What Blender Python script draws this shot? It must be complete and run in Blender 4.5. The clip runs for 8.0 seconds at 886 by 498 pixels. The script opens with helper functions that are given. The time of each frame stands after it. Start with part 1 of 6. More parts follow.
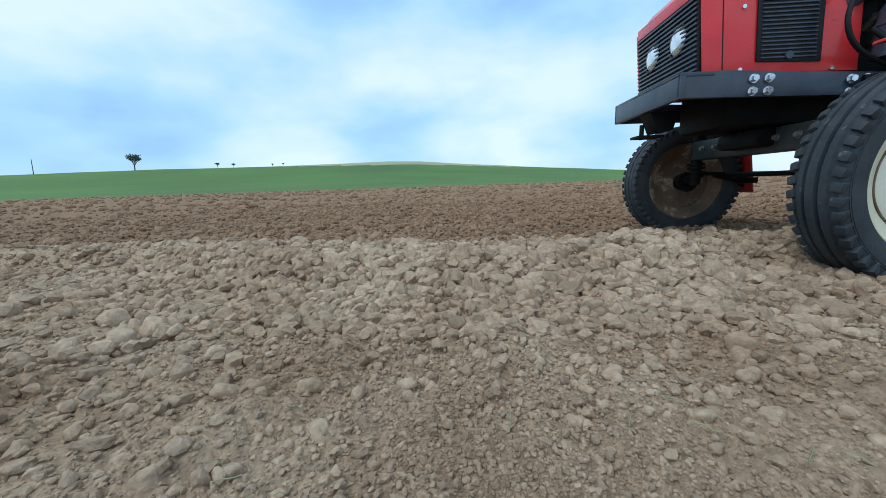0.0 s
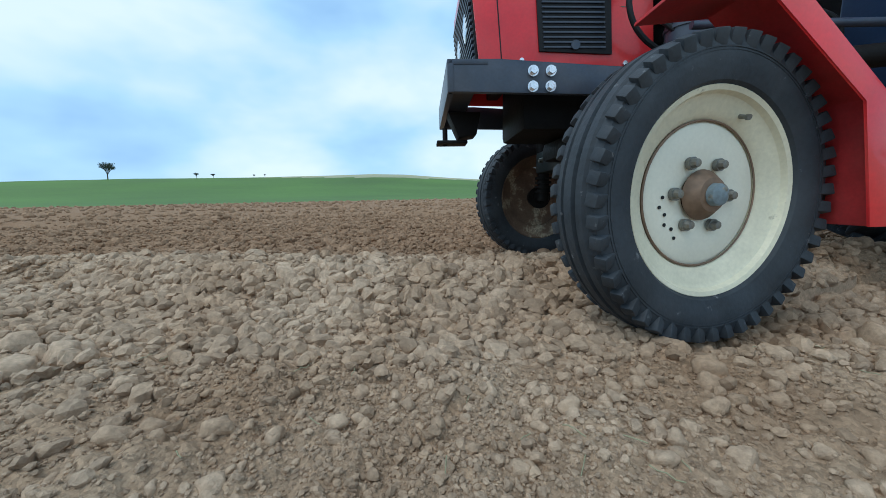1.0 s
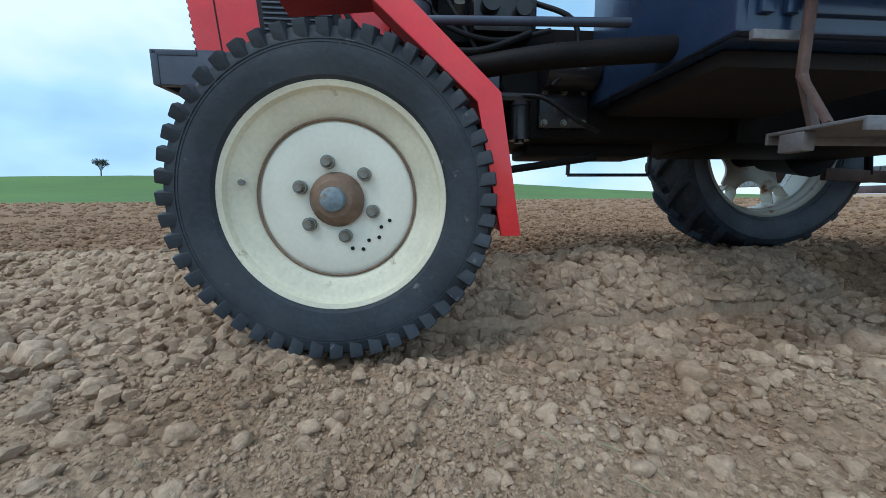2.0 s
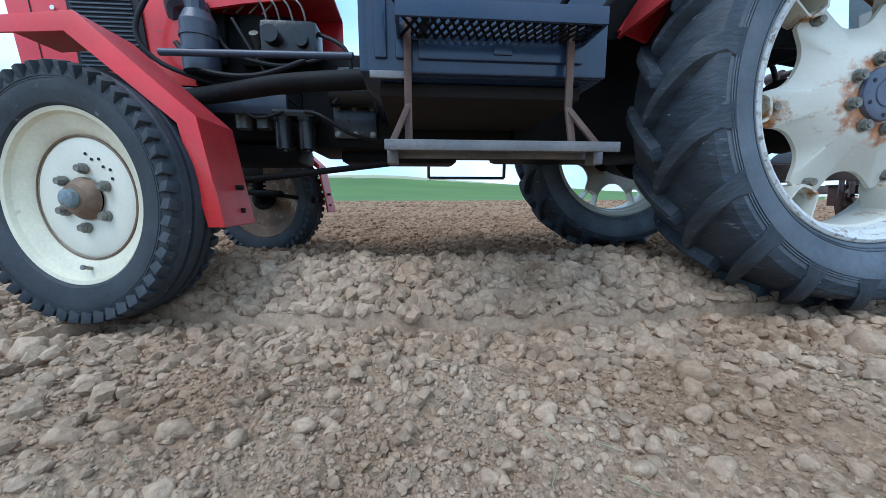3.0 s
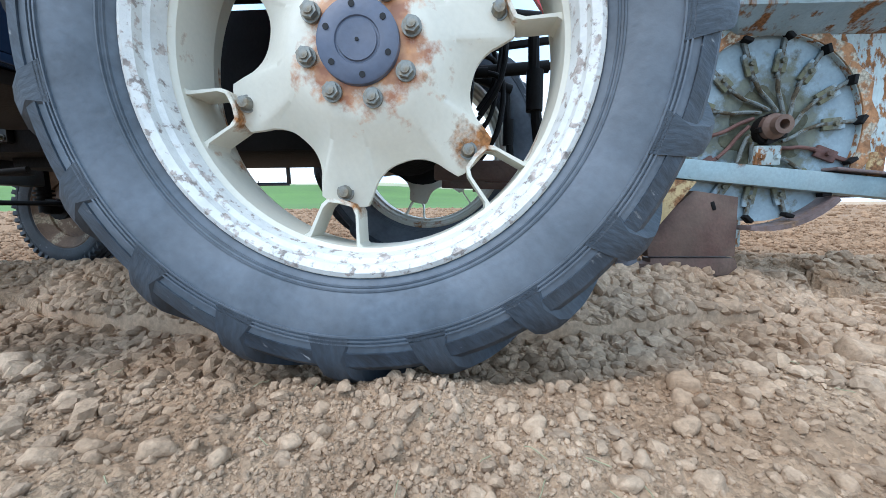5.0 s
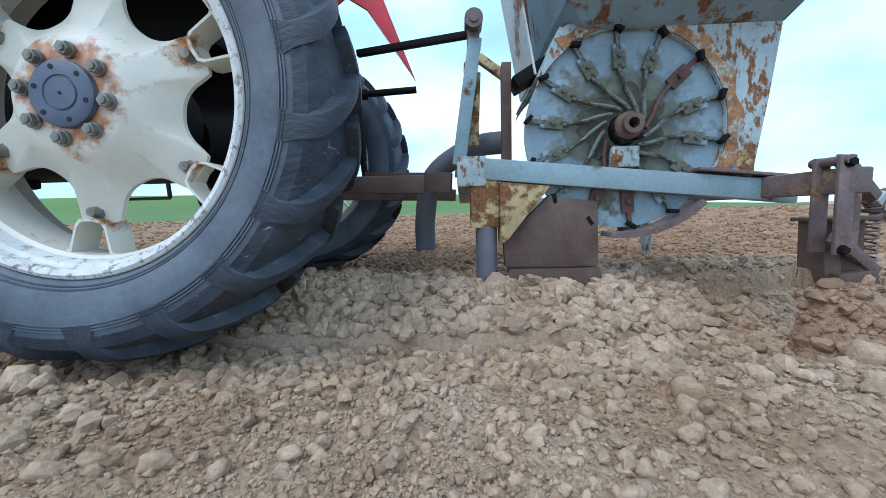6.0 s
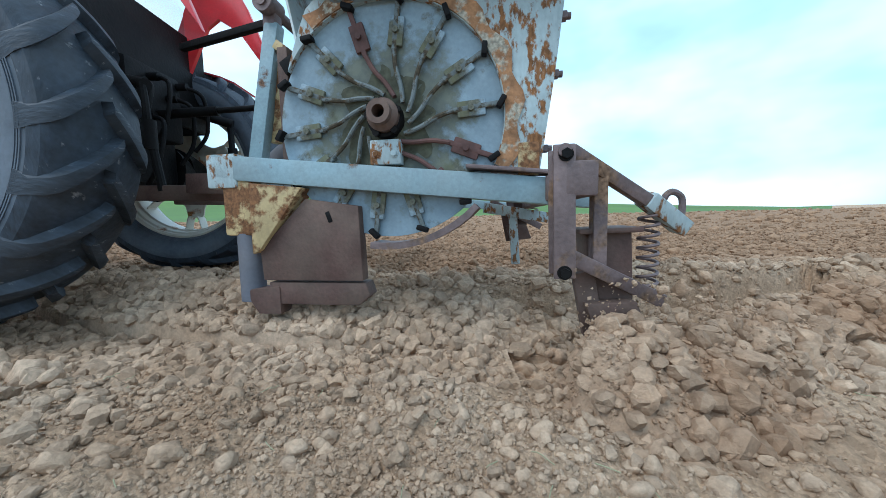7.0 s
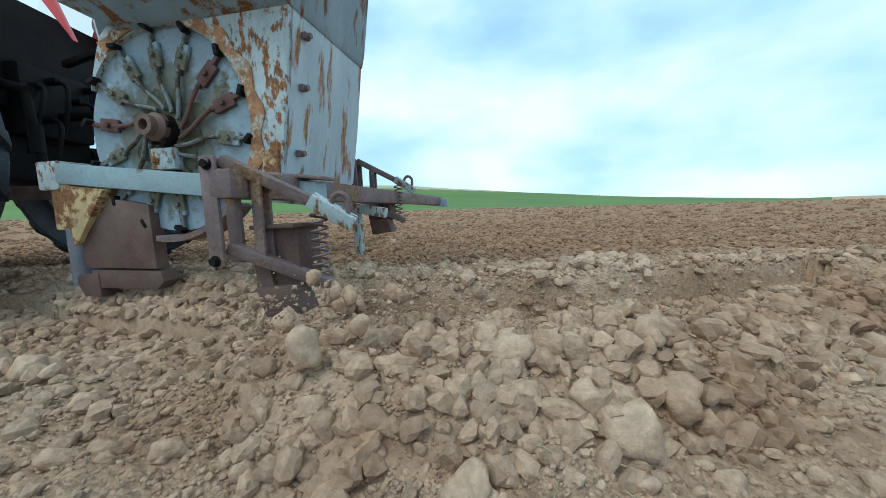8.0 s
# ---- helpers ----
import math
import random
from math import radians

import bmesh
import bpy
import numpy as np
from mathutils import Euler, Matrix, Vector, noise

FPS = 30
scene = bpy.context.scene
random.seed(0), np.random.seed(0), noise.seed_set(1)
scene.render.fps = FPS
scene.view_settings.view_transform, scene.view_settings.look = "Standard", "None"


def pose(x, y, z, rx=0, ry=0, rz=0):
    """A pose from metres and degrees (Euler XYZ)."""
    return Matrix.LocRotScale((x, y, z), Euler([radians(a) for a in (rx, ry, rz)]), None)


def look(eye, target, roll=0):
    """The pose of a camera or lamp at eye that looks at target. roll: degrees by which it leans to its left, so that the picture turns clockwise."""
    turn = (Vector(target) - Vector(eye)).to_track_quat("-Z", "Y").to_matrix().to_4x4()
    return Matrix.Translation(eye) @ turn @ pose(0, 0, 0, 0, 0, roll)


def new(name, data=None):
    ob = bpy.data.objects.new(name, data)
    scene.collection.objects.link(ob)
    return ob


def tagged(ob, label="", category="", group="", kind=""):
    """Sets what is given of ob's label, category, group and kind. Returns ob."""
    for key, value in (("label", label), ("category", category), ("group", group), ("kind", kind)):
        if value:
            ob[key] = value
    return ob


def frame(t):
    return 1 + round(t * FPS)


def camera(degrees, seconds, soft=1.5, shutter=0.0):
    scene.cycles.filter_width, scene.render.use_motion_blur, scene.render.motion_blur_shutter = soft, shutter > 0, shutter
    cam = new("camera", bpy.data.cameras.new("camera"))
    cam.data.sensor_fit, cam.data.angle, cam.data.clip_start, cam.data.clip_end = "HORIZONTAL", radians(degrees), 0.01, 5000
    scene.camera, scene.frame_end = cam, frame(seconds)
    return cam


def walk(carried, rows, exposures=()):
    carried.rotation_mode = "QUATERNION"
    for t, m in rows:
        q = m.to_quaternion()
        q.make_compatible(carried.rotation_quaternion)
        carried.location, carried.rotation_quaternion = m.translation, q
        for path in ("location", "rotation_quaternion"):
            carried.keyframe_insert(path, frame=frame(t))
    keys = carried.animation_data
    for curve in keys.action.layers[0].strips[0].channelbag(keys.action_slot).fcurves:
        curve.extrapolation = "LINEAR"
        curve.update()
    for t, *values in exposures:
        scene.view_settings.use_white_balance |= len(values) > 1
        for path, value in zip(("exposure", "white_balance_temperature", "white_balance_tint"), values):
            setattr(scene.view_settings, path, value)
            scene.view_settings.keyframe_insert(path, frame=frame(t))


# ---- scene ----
# camera
cam = camera(104, 8.0, soft=0.7)
PATH = [
    (0.0, (-0.115, -0.106, 0.393), (-0.180, 0.876, 0.213), -1.85),
    (0.5, (-0.069, -0.075, 0.393), (-0.113, 0.915, 0.252), -1.74),
    (1.0, (-0.036, -0.024, 0.383), (-0.054, 0.965, 0.239), -1.15),
    (1.5, (-0.015, -0.012, 0.383), (-0.021, 0.978, 0.240), -0.48),
    (3.0, (0.002, -0.001, 0.372), (-0.008, 0.989, 0.233), -0.19),
    (3.5, (0.000, 0.000, 0.370), (-0.001, 0.990, 0.226), 0.03),
    (4.0, (0.018, 0.001, 0.375), (0.005, 0.993, 0.244), -0.31),
    (4.5, (0.013, 0.000, 0.379), (0.014, 0.992, 0.252), 0.05),
    (6.0, (0.032, -0.000, 0.385), (0.018, 0.995, 0.284), -1.49),
    (6.5, (0.024, 0.002, 0.384), (0.005, 0.996, 0.279), -1.48),
    (7.0, (0.025, -0.003, 0.374), (0.002, 0.993, 0.280), -1.19),
    (7.5, (0.021, -0.001, 0.376), (-0.002, 0.994, 0.278), -1.35),
    (8.0, (0.018, 0.006, 0.374), (-0.004, 0.999, 0.260), -1.42),
]
walk(cam, [(t, look(eye, target, roll)) for t, eye, target, roll in PATH],
     exposures=[(0.0, -0.1, 5950, 5), (1.5, -0.05, 6050, 6), (3.0, 0.38, 5500, 9), (3.5, 0.68, 5500, 8), (4.5, 1.06, 6050, 12), (6.0, 0.46, 5750, 10), (6.5, 0.44, 5800, 9), (7.5, 0.31, 6050, 5), (8.0, 0.16, 6200, 4)])

# way of the tractor and of the planter behind it: seconds, x, y, z, heading
TRACTOR = [
    (0.0, 1.552, 2.006, -0.018, 0.20),
    (0.5, 1.074, 1.862, -0.011, 2.29),
    (1.0, 0.612, 1.700, -0.004, 3.89),
    (1.5, 0.130, 1.562, 0.001, 4.79),
    (2.8, -1.078, 1.838, -0.001, 6.07),
    (3.0, -1.246, 1.867, -0.001, 5.80),
    (3.5, -1.645, 1.876, -0.001, 2.2),
    (4.0, -2.022, 1.832, 0.002, -1.5),
    (4.5, -2.338, 1.812, 0.005, -3.64),
    (6.0, -3.561, 1.839, 0.009, 0.50),
    (6.5, -4.039, 1.860, 0.009, 1.80),
    (7.0, -4.509, 1.903, 0.007, 2.60),
    (7.5, -4.867, 1.978, 0.004, 2.50),
    (8.0, -5.201, 2.061, 0.001, 2.00),
]
PLANTER = [
    (0.0, 5.739, 1.406, -0.144, -0.95),
    (0.5, 5.276, 1.438, -0.144, 1.43),
    (1.0, 4.800, 1.426, -0.144, 3.39),
    (1.5, 4.331, 1.425, -0.144, 4.67),
    (2.8, 3.128, 1.97, -0.144, 7.05),
    (3.0, 2.961, 1.95, -0.144, 6.95),
    (3.5, 2.52, 1.82, -0.144, 4.66),
    (4.0, 2.08, 1.66, -0.144, 1.99),
    (4.5, 1.65, 1.52, -0.144, -1.08),
    (6.0, 0.705, 1.358, -0.144, -2.31),
    (6.5, 0.253, 1.227, -0.147, -4.92),
    (7.0, -0.170, 1.128, -0.147, -7.48),
    (7.5, -0.596, 1.192, -0.147, -9.25),
    (8.0, -1.015, 1.308, -0.142, -11.01),
]


# world: overcast sky over a bright haze
world = bpy.data.worlds.new("sky")
scene.world = world
world.use_nodes = True
wn, wl = world.node_tree.nodes, world.node_tree.links
wn.clear()
w_out = wn.new("ShaderNodeOutputWorld")
w_bg = wn.new("ShaderNodeBackground")
w_sky = wn.new("ShaderNodeTexSky")
w_sky.sky_type, w_sky.sun_disc = "NISHITA", False
w_sky.sun_elevation, w_sky.sun_rotation = radians(58), radians(230)
w_co = wn.new("ShaderNodeTexCoord")
w_map = wn.new("ShaderNodeMapping")
w_map.inputs["Scale"].default_value = (1.0, 1.0, 2.0)
w_map.inputs["Location"].default_value = (3.1, 0.4, 0.2)
w_n1 = wn.new("ShaderNodeTexNoise")
w_n1.inputs["Scale"].default_value = 2.4
w_n1.inputs["Detail"].default_value = 4.0
w_n1.inputs["Roughness"].default_value = 0.48
w_ramp = wn.new("ShaderNodeValToRGB")
w_ramp.color_ramp.elements[0].position = 0.2
w_ramp.color_ramp.elements[0].color = (0.27, 0.48, 0.82, 1)
w_ramp.color_ramp.elements[1].position = 0.64
w_ramp.color_ramp.elements[1].color = (0.82, 0.94, 1.0, 1)
mid_el = w_ramp.color_ramp.elements.new(0.42)
mid_el.color = (0.48, 0.74, 1.0, 1)
w_scale = wn.new("ShaderNodeVectorMath")
w_scale.operation = "SCALE"
w_scale.inputs["Scale"].default_value = 0.1
w_mix = wn.new("ShaderNodeMix")
w_mix.data_type = "RGBA"
w_mix.inputs["Factor"].default_value = 0.88
wl.new(w_co.outputs["Generated"], w_map.inputs["Vector"])
wl.new(w_map.outputs["Vector"], w_n1.inputs["Vector"])
wl.new(w_n1.outputs["Fac"], w_ramp.inputs["Fac"])
wl.new(w_sky.outputs["Color"], w_scale.inputs[0])
wl.new(w_scale.outputs["Vector"], w_mix.inputs["A"])
wl.new(w_ramp.outputs["Color"], w_mix.inputs["B"])
wl.new(w_mix.outputs["Result"], w_bg.inputs["Color"])
w_bg.inputs["Strength"].default_value = 1.16
wl.new(w_bg.outputs["Background"], w_out.inputs["Surface"])

sun_data = bpy.data.lights.new("sun", "SUN")
sun_data.energy, sun_data.angle, sun_data.color = 1.25, radians(34), (1.0, 0.95, 0.88)
sun = new("sun", sun_data)
sun.matrix_world = look((-2.9, -2.4, 6.0), (0, 0, 0))


# materials
def material(name, base, rough=0.6, metal=0.0, vary=0.25, scale=9.0, bump=0.25, fine=90.0,
             wear=None, wear_amount=0.0, wear_scale=6.0, dust=0.0, dust_colour=(0.33, 0.27, 0.2), coat=0.0, stretch=(1, 1, 1)):
    """Painted or bare surface: two scales of tone, chips or rust where wear_amount is above 0, dust on top."""
    m = bpy.data.materials.new(name)
    m.use_nodes = True
    n, l = m.node_tree.nodes, m.node_tree.links
    b = n["Principled BSDF"]
    co = n.new("ShaderNodeTexCoord")
    mp = n.new("ShaderNodeMapping")
    mp.inputs["Scale"].default_value = stretch
    l.new(co.outputs["Object"], mp.inputs["Vector"])
    info = n.new("ShaderNodeObjectInfo")
    n1 = n.new("ShaderNodeTexNoise")
    n1.inputs["Scale"].default_value, n1.inputs["Detail"].default_value = scale, 6
    n2 = n.new("ShaderNodeTexNoise")
    n2.inputs["Scale"].default_value, n2.inputs["Detail"].default_value = fine, 4
    for t in (n1, n2):
        l.new(mp.outputs["Vector"], t.inputs["Vector"])
    r1 = n.new("ShaderNodeMapRange")
    r1.inputs["From Min"].default_value, r1.inputs["From Max"].default_value = 0.3, 0.7
    r1.inputs["To Min"].default_value, r1.inputs["To Max"].default_value = 1 - vary, 1 + vary
    l.new(n1.outputs["Fac"], r1.inputs["Value"])
    r2 = n.new("ShaderNodeMapRange")
    r2.inputs["From Min"].default_value, r2.inputs["From Max"].default_value = 0.3, 0.7
    r2.inputs["To Min"].default_value, r2.inputs["To Max"].default_value = 1 - vary * 0.5, 1 + vary * 0.5
    l.new(n2.outputs["Fac"], r2.inputs["Value"])
    mul = n.new("ShaderNodeMath")
    mul.operation = "MULTIPLY"
    l.new(r1.outputs["Result"], mul.inputs[0])
    l.new(r2.outputs["Result"], mul.inputs[1])
    sc = n.new("ShaderNodeVectorMath")
    sc.operation = "SCALE"
    sc.inputs[0].default_value = base
    l.new(mul.outputs["Value"], sc.inputs["Scale"])
    colour = sc.outputs["Vector"]
    rough_in = None
    if wear_amount > 0:
        nw = n.new("ShaderNodeTexNoise")
        nw.inputs["Scale"].default_value, nw.inputs["Detail"].default_value = wear_scale, 9
        nw.inputs["Roughness"].default_value = 0.62
        l.new(mp.outputs["Vector"], nw.inputs["Vector"])
        rw = n.new("ShaderNodeMapRange")
        at = 0.72 - 0.42 * wear_amount
        rw.inputs["From Min"].default_value, rw.inputs["From Max"].default_value = at - 0.02, at + 0.05
        l.new(nw.outputs["Fac"], rw.inputs["Value"])
        wr = n.new("ShaderNodeValToRGB")
        wr.color_ramp.elements[0].color = (*[c * 0.45 for c in wear], 1)
        wr.color_ramp.elements[1].color = (*wear, 1)
        wr.color_ramp.elements[0].position, wr.color_ramp.elements[1].position = 0.35, 0.65
        l.new(n2.outputs["Fac"], wr.inputs["Fac"])
        mx = n.new("ShaderNodeMix")
        mx.data_type = "RGBA"
        l.new(rw.outputs["Result"], mx.inputs["Factor"])
        l.new(colour, mx.inputs["A"])
        l.new(wr.outputs["Color"], mx.inputs["B"])
        colour = mx.outputs["Result"]
        rr = n.new("ShaderNodeMapRange")
        rr.inputs["To Min"].default_value, rr.inputs["To Max"].default_value = rough, 0.9
        l.new(rw.outputs["Result"], rr.inputs["Value"])
        rough_in = rr.outputs["Result"]
    if dust > 0:
        nd = n.new("ShaderNodeTexNoise")
        nd.inputs["Scale"].default_value, nd.inputs["Detail"].default_value = scale * 0.7, 8
        l.new(co.outputs["Object"], nd.inputs["Vector"])
        rd = n.new("ShaderNodeMapRange")
        rd.inputs["From Min"].default_value, rd.inputs["From Max"].default_value = 0.38, 0.78
        rd.inputs["To Max"].default_value = dust
        l.new(nd.outputs["Fac"], rd.inputs["Value"])
        md = n.new("ShaderNodeMix")
        md.data_type = "RGBA"
        l.new(rd.outputs["Result"], md.inputs["Factor"])
        l.new(colour, md.inputs["A"])
        md.inputs["B"].default_value = (*dust_colour, 1)
        colour = md.outputs["Result"]
    l.new(colour, b.inputs["Base Color"])
    b.inputs["Metallic"].default_value = metal
    if rough_in:
        l.new(rough_in, b.inputs["Roughness"])
    else:
        b.inputs["Roughness"].default_value = rough
    b.inputs["Coat Weight"].default_value = coat
    bp = n.new("ShaderNodeBump")
    bp.inputs["Strength"].default_value, bp.inputs["Distance"].default_value = bump, 0.004
    l.new(n2.outputs["Fac"], bp.inputs["Height"])
    l.new(bp.outputs["Normal"], b.inputs["Normal"])
    return m


RUST = (0.24, 0.085, 0.03)
SOIL_DUST = (0.36, 0.29, 0.22)
M_RED = material("red_paint", (0.74, 0.022, 0.03), 0.32, vary=0.1, bump=0.05, dust=0.12, coat=0.3)
M_RED_MATT = material("red_mudguard_paint", (0.5, 0.03, 0.035), 0.5, vary=0.18, bump=0.1, dust=0.15, dust_colour=(0.45, 0.25, 0.22))
M_SLATE = material("slate_frame_paint", (0.034, 0.05, 0.082), 0.36, vary=0.2, bump=0.1, dust=0.15)
M_NAVY = material("dark_cab_paint", (0.018, 0.036, 0.078), 0.26, vary=0.15, bump=0.05, dust=0.1, dust_colour=(0.05, 0.08, 0.14), coat=0.15)
M_BLACK = material("black_grille", (0.012, 0.013, 0.015), 0.5, vary=0.2, bump=0.1)
# greasy iron, its base darkened further to hold the shade beneath the tractor
M_IRON = material("greasy_shade_dark_iron", (0.005, 0.0048, 0.005), 0.6, metal=0.0, vary=0.4, bump=0.5, fine=60, dust=0.12, dust_colour=(0.05, 0.038, 0.028))
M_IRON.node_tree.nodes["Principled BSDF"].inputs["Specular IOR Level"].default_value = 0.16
M_BLACK.node_tree.nodes["Principled BSDF"].inputs["Specular IOR Level"].default_value = 0.25
# rust taken down to near black: the shade under the cab is in the colour
M_TRAY = material("shade_dark_rust_tray", (0.009, 0.0055, 0.004), 0.8, vary=0.4, bump=0.4)
M_AXLE = material("green_black_axle_paint", (0.022, 0.032, 0.034), 0.45, vary=0.3, bump=0.3, dust=0.25, dust_colour=(0.15, 0.11, 0.08))
M_RUBBER = material("dusty_rubber", (0.02, 0.027, 0.035), 0.68, vary=0.35, scale=7, bump=0.45, fine=70, dust=0.35, dust_colour=(0.11, 0.12, 0.13), wear=(0.2, 0.21, 0.22), wear_amount=0.16, wear_scale=26)
M_RUBBER_REAR = material("weathered_rubber", (0.08, 0.1, 0.125), 0.62, vary=0.3, scale=6, bump=0.4, fine=50, dust=0.5, dust_colour=(0.2, 0.22, 0.245))
M_LUG = material("worn_lug_rubber", (0.028, 0.04, 0.056), 0.62, vary=0.4, scale=10, bump=0.6, fine=40, dust=0.35, dust_colour=(0.10, 0.115, 0.13),
                 wear=(0.36, 0.37, 0.38), wear_amount=0.17, wear_scale=15, stretch=(1, 1, 3))
M_CREAM = material("cream_wheel_paint", (0.78, 0.75, 0.62), 0.45, vary=0.06, scale=4, bump=0.08, wear=(0.5, 0.42, 0.28), wear_amount=0.1, wear_scale=5)
M_CREAM_DIRTY = material("stained_cream_rim", (0.72, 0.67, 0.5), 0.45, vary=0.12, scale=5, bump=0.12, wear=(0.4, 0.33, 0.22), wear_amount=0.17, wear_scale=11)
M_BROWN_RIM = material("muddy_inner_rim", (0.16, 0.105, 0.07), 0.8, vary=0.3, bump=0.4, wear=(0.5, 0.42, 0.3), wear_amount=0.35, wear_scale=9)
M_WHITE_WHEEL = material("pale_wheel_centre_paint", (0.66, 0.64, 0.55), 0.42, vary=0.05, scale=5, bump=0.1, wear=(0.45, 0.2, 0.07), wear_amount=0.22, wear_scale=5)
M_REAR_PLATE = M_WHITE_WHEEL.copy()
M_REAR_PLATE.name = "pale_plate_with_hub_rust"
pn, pk = M_REAR_PLATE.node_tree.nodes, M_REAR_PLATE.node_tree.links
p_co = pn.new("ShaderNodeTexCoord")
p_sep = pn.new("ShaderNodeSeparateXYZ")
pk.new(p_co.outputs["Object"], p_sep.inputs["Vector"])
p_xz = pn.new("ShaderNodeCombineXYZ")
pk.new(p_sep.outputs["X"], p_xz.inputs["X"])
pk.new(p_sep.outputs["Z"], p_xz.inputs["Y"])
p_len = pn.new("ShaderNodeVectorMath")
p_len.operation = "LENGTH"
pk.new(p_xz.outputs["Vector"], p_len.inputs[0])
p_n = pn.new("ShaderNodeTexNoise")
p_n.inputs["Scale"].default_value, p_n.inputs["Detail"].default_value, p_n.inputs["Roughness"].default_value = 13, 8, 0.65
pk.new(p_co.outputs["Object"], p_n.inputs["Vector"])
p_off = pn.new("ShaderNodeMath")
p_off.operation = "MULTIPLY_ADD"
p_off.inputs[1].default_value, p_off.inputs[2].default_value = 0.34, -0.035
pk.new(p_n.outputs["Fac"], p_off.inputs[0])
p_sub = pn.new("ShaderNodeMath")
p_sub.operation = "SUBTRACT"
pk.new(p_off.outputs["Value"], p_sub.inputs[0])
pk.new(p_len.outputs["Value"], p_sub.inputs[1])
p_map = pn.new("ShaderNodeMapRange")
p_map.inputs["From Min"].default_value, p_map.inputs["From Max"].default_value = -0.012, 0.03
p_map.inputs["To Max"].default_value = 0.92
pk.new(p_sub.outputs["Value"], p_map.inputs["Value"])
p_ramp = pn.new("ShaderNodeValToRGB")
p_ramp.color_ramp.elements[0].position, p_ramp.color_ramp.elements[0].color = 0.35, (0.62, 0.3, 0.13, 1)
p_ramp.color_ramp.elements[1].position, p_ramp.color_ramp.elements[1].color = 0.62, (0.36, 0.12, 0.045, 1)
p_n2 = pn.new("ShaderNodeTexNoise")
p_n2.inputs["Scale"].default_value, p_n2.inputs["Detail"].default_value = 30, 6
pk.new(p_co.outputs["Object"], p_n2.inputs["Vector"])
pk.new(p_n2.outputs["Fac"], p_ramp.inputs["Fac"])
p_mix = pn.new("ShaderNodeMix")
p_mix.data_type = "RGBA"
p_bsdf = pn["Principled BSDF"]
pk.new(p_bsdf.inputs["Base Color"].links[0].from_socket, p_mix.inputs["A"])
pk.new(p_ramp.outputs["Color"], p_mix.inputs["B"])
pk.new(p_map.outputs["Result"], p_mix.inputs["Factor"])
pk.new(p_mix.outputs["Result"], p_bsdf.inputs["Base Color"])
M_FLAKED = material("flaking_rim_paint", (0.63, 0.64, 0.62), 0.6, vary=0.1, scale=14, bump=0.6, fine=60, wear=(0.5, 0.44, 0.4), wear_amount=0.4, wear_scale=42)
M_RUSTY = material("orange_rust", (0.42, 0.17, 0.07), 0.85, vary=0.4, scale=22, bump=0.5, wear=(0.7, 0.55, 0.42), wear_amount=0.4, wear_scale=30)
M_HUB = material("rusty_brown_hub", (0.2, 0.13, 0.085), 0.6, metal=0.2, vary=0.3, bump=0.3, fine=50)
M_BOLT = material("grey_bolt_steel", (0.22, 0.22, 0.2), 0.45, metal=0.7, vary=0.3, bump=0.3, wear=(0.3, 0.24, 0.16), wear_amount=0.3)
M_CHROME = material("bright_bolt_zinc", (0.72, 0.74, 0.78), 0.25, metal=0.9, vary=0.1, bump=0.05)
M_HUBCAP = material("blue_grey_hub_plate", (0.075, 0.1, 0.16), 0.5, vary=0.15, bump=0.15, dust=0.2)
M_CAPBLUE = material("worn_blue_hub_cap", (0.17, 0.215, 0.235), 0.5, vary=0.3, bump=0.3, wear=(0.35, 0.3, 0.22), wear_amount=0.4, wear_scale=30)
M_STEP = material("grey_step_steel", (0.16, 0.16, 0.17), 0.45, metal=0.4, vary=0.25, bump=0.3, dust=0.4)
M_LBLUE = material("pale_blue_planter_paint", (0.24, 0.35, 0.39), 0.5, vary=0.2, scale=5, bump=0.15, wear=(0.2, 0.11, 0.07), wear_amount=0.2, wear_scale=11, dust=0.3)
M_LBLUE_RUSTED = material("rusted_blue_paint", (0.36, 0.44, 0.45), 0.6, vary=0.18, scale=6, bump=0.35, wear=(0.3, 0.135, 0.05), wear_amount=0.45, wear_scale=38, stretch=(1, 1, 0.5))
M_DISC = material("blue_disc_sheet", (0.23, 0.31, 0.36), 0.55, vary=0.16, scale=6, bump=0.15, wear=(0.17, 0.17, 0.13), wear_amount=0.3, wear_scale=6)


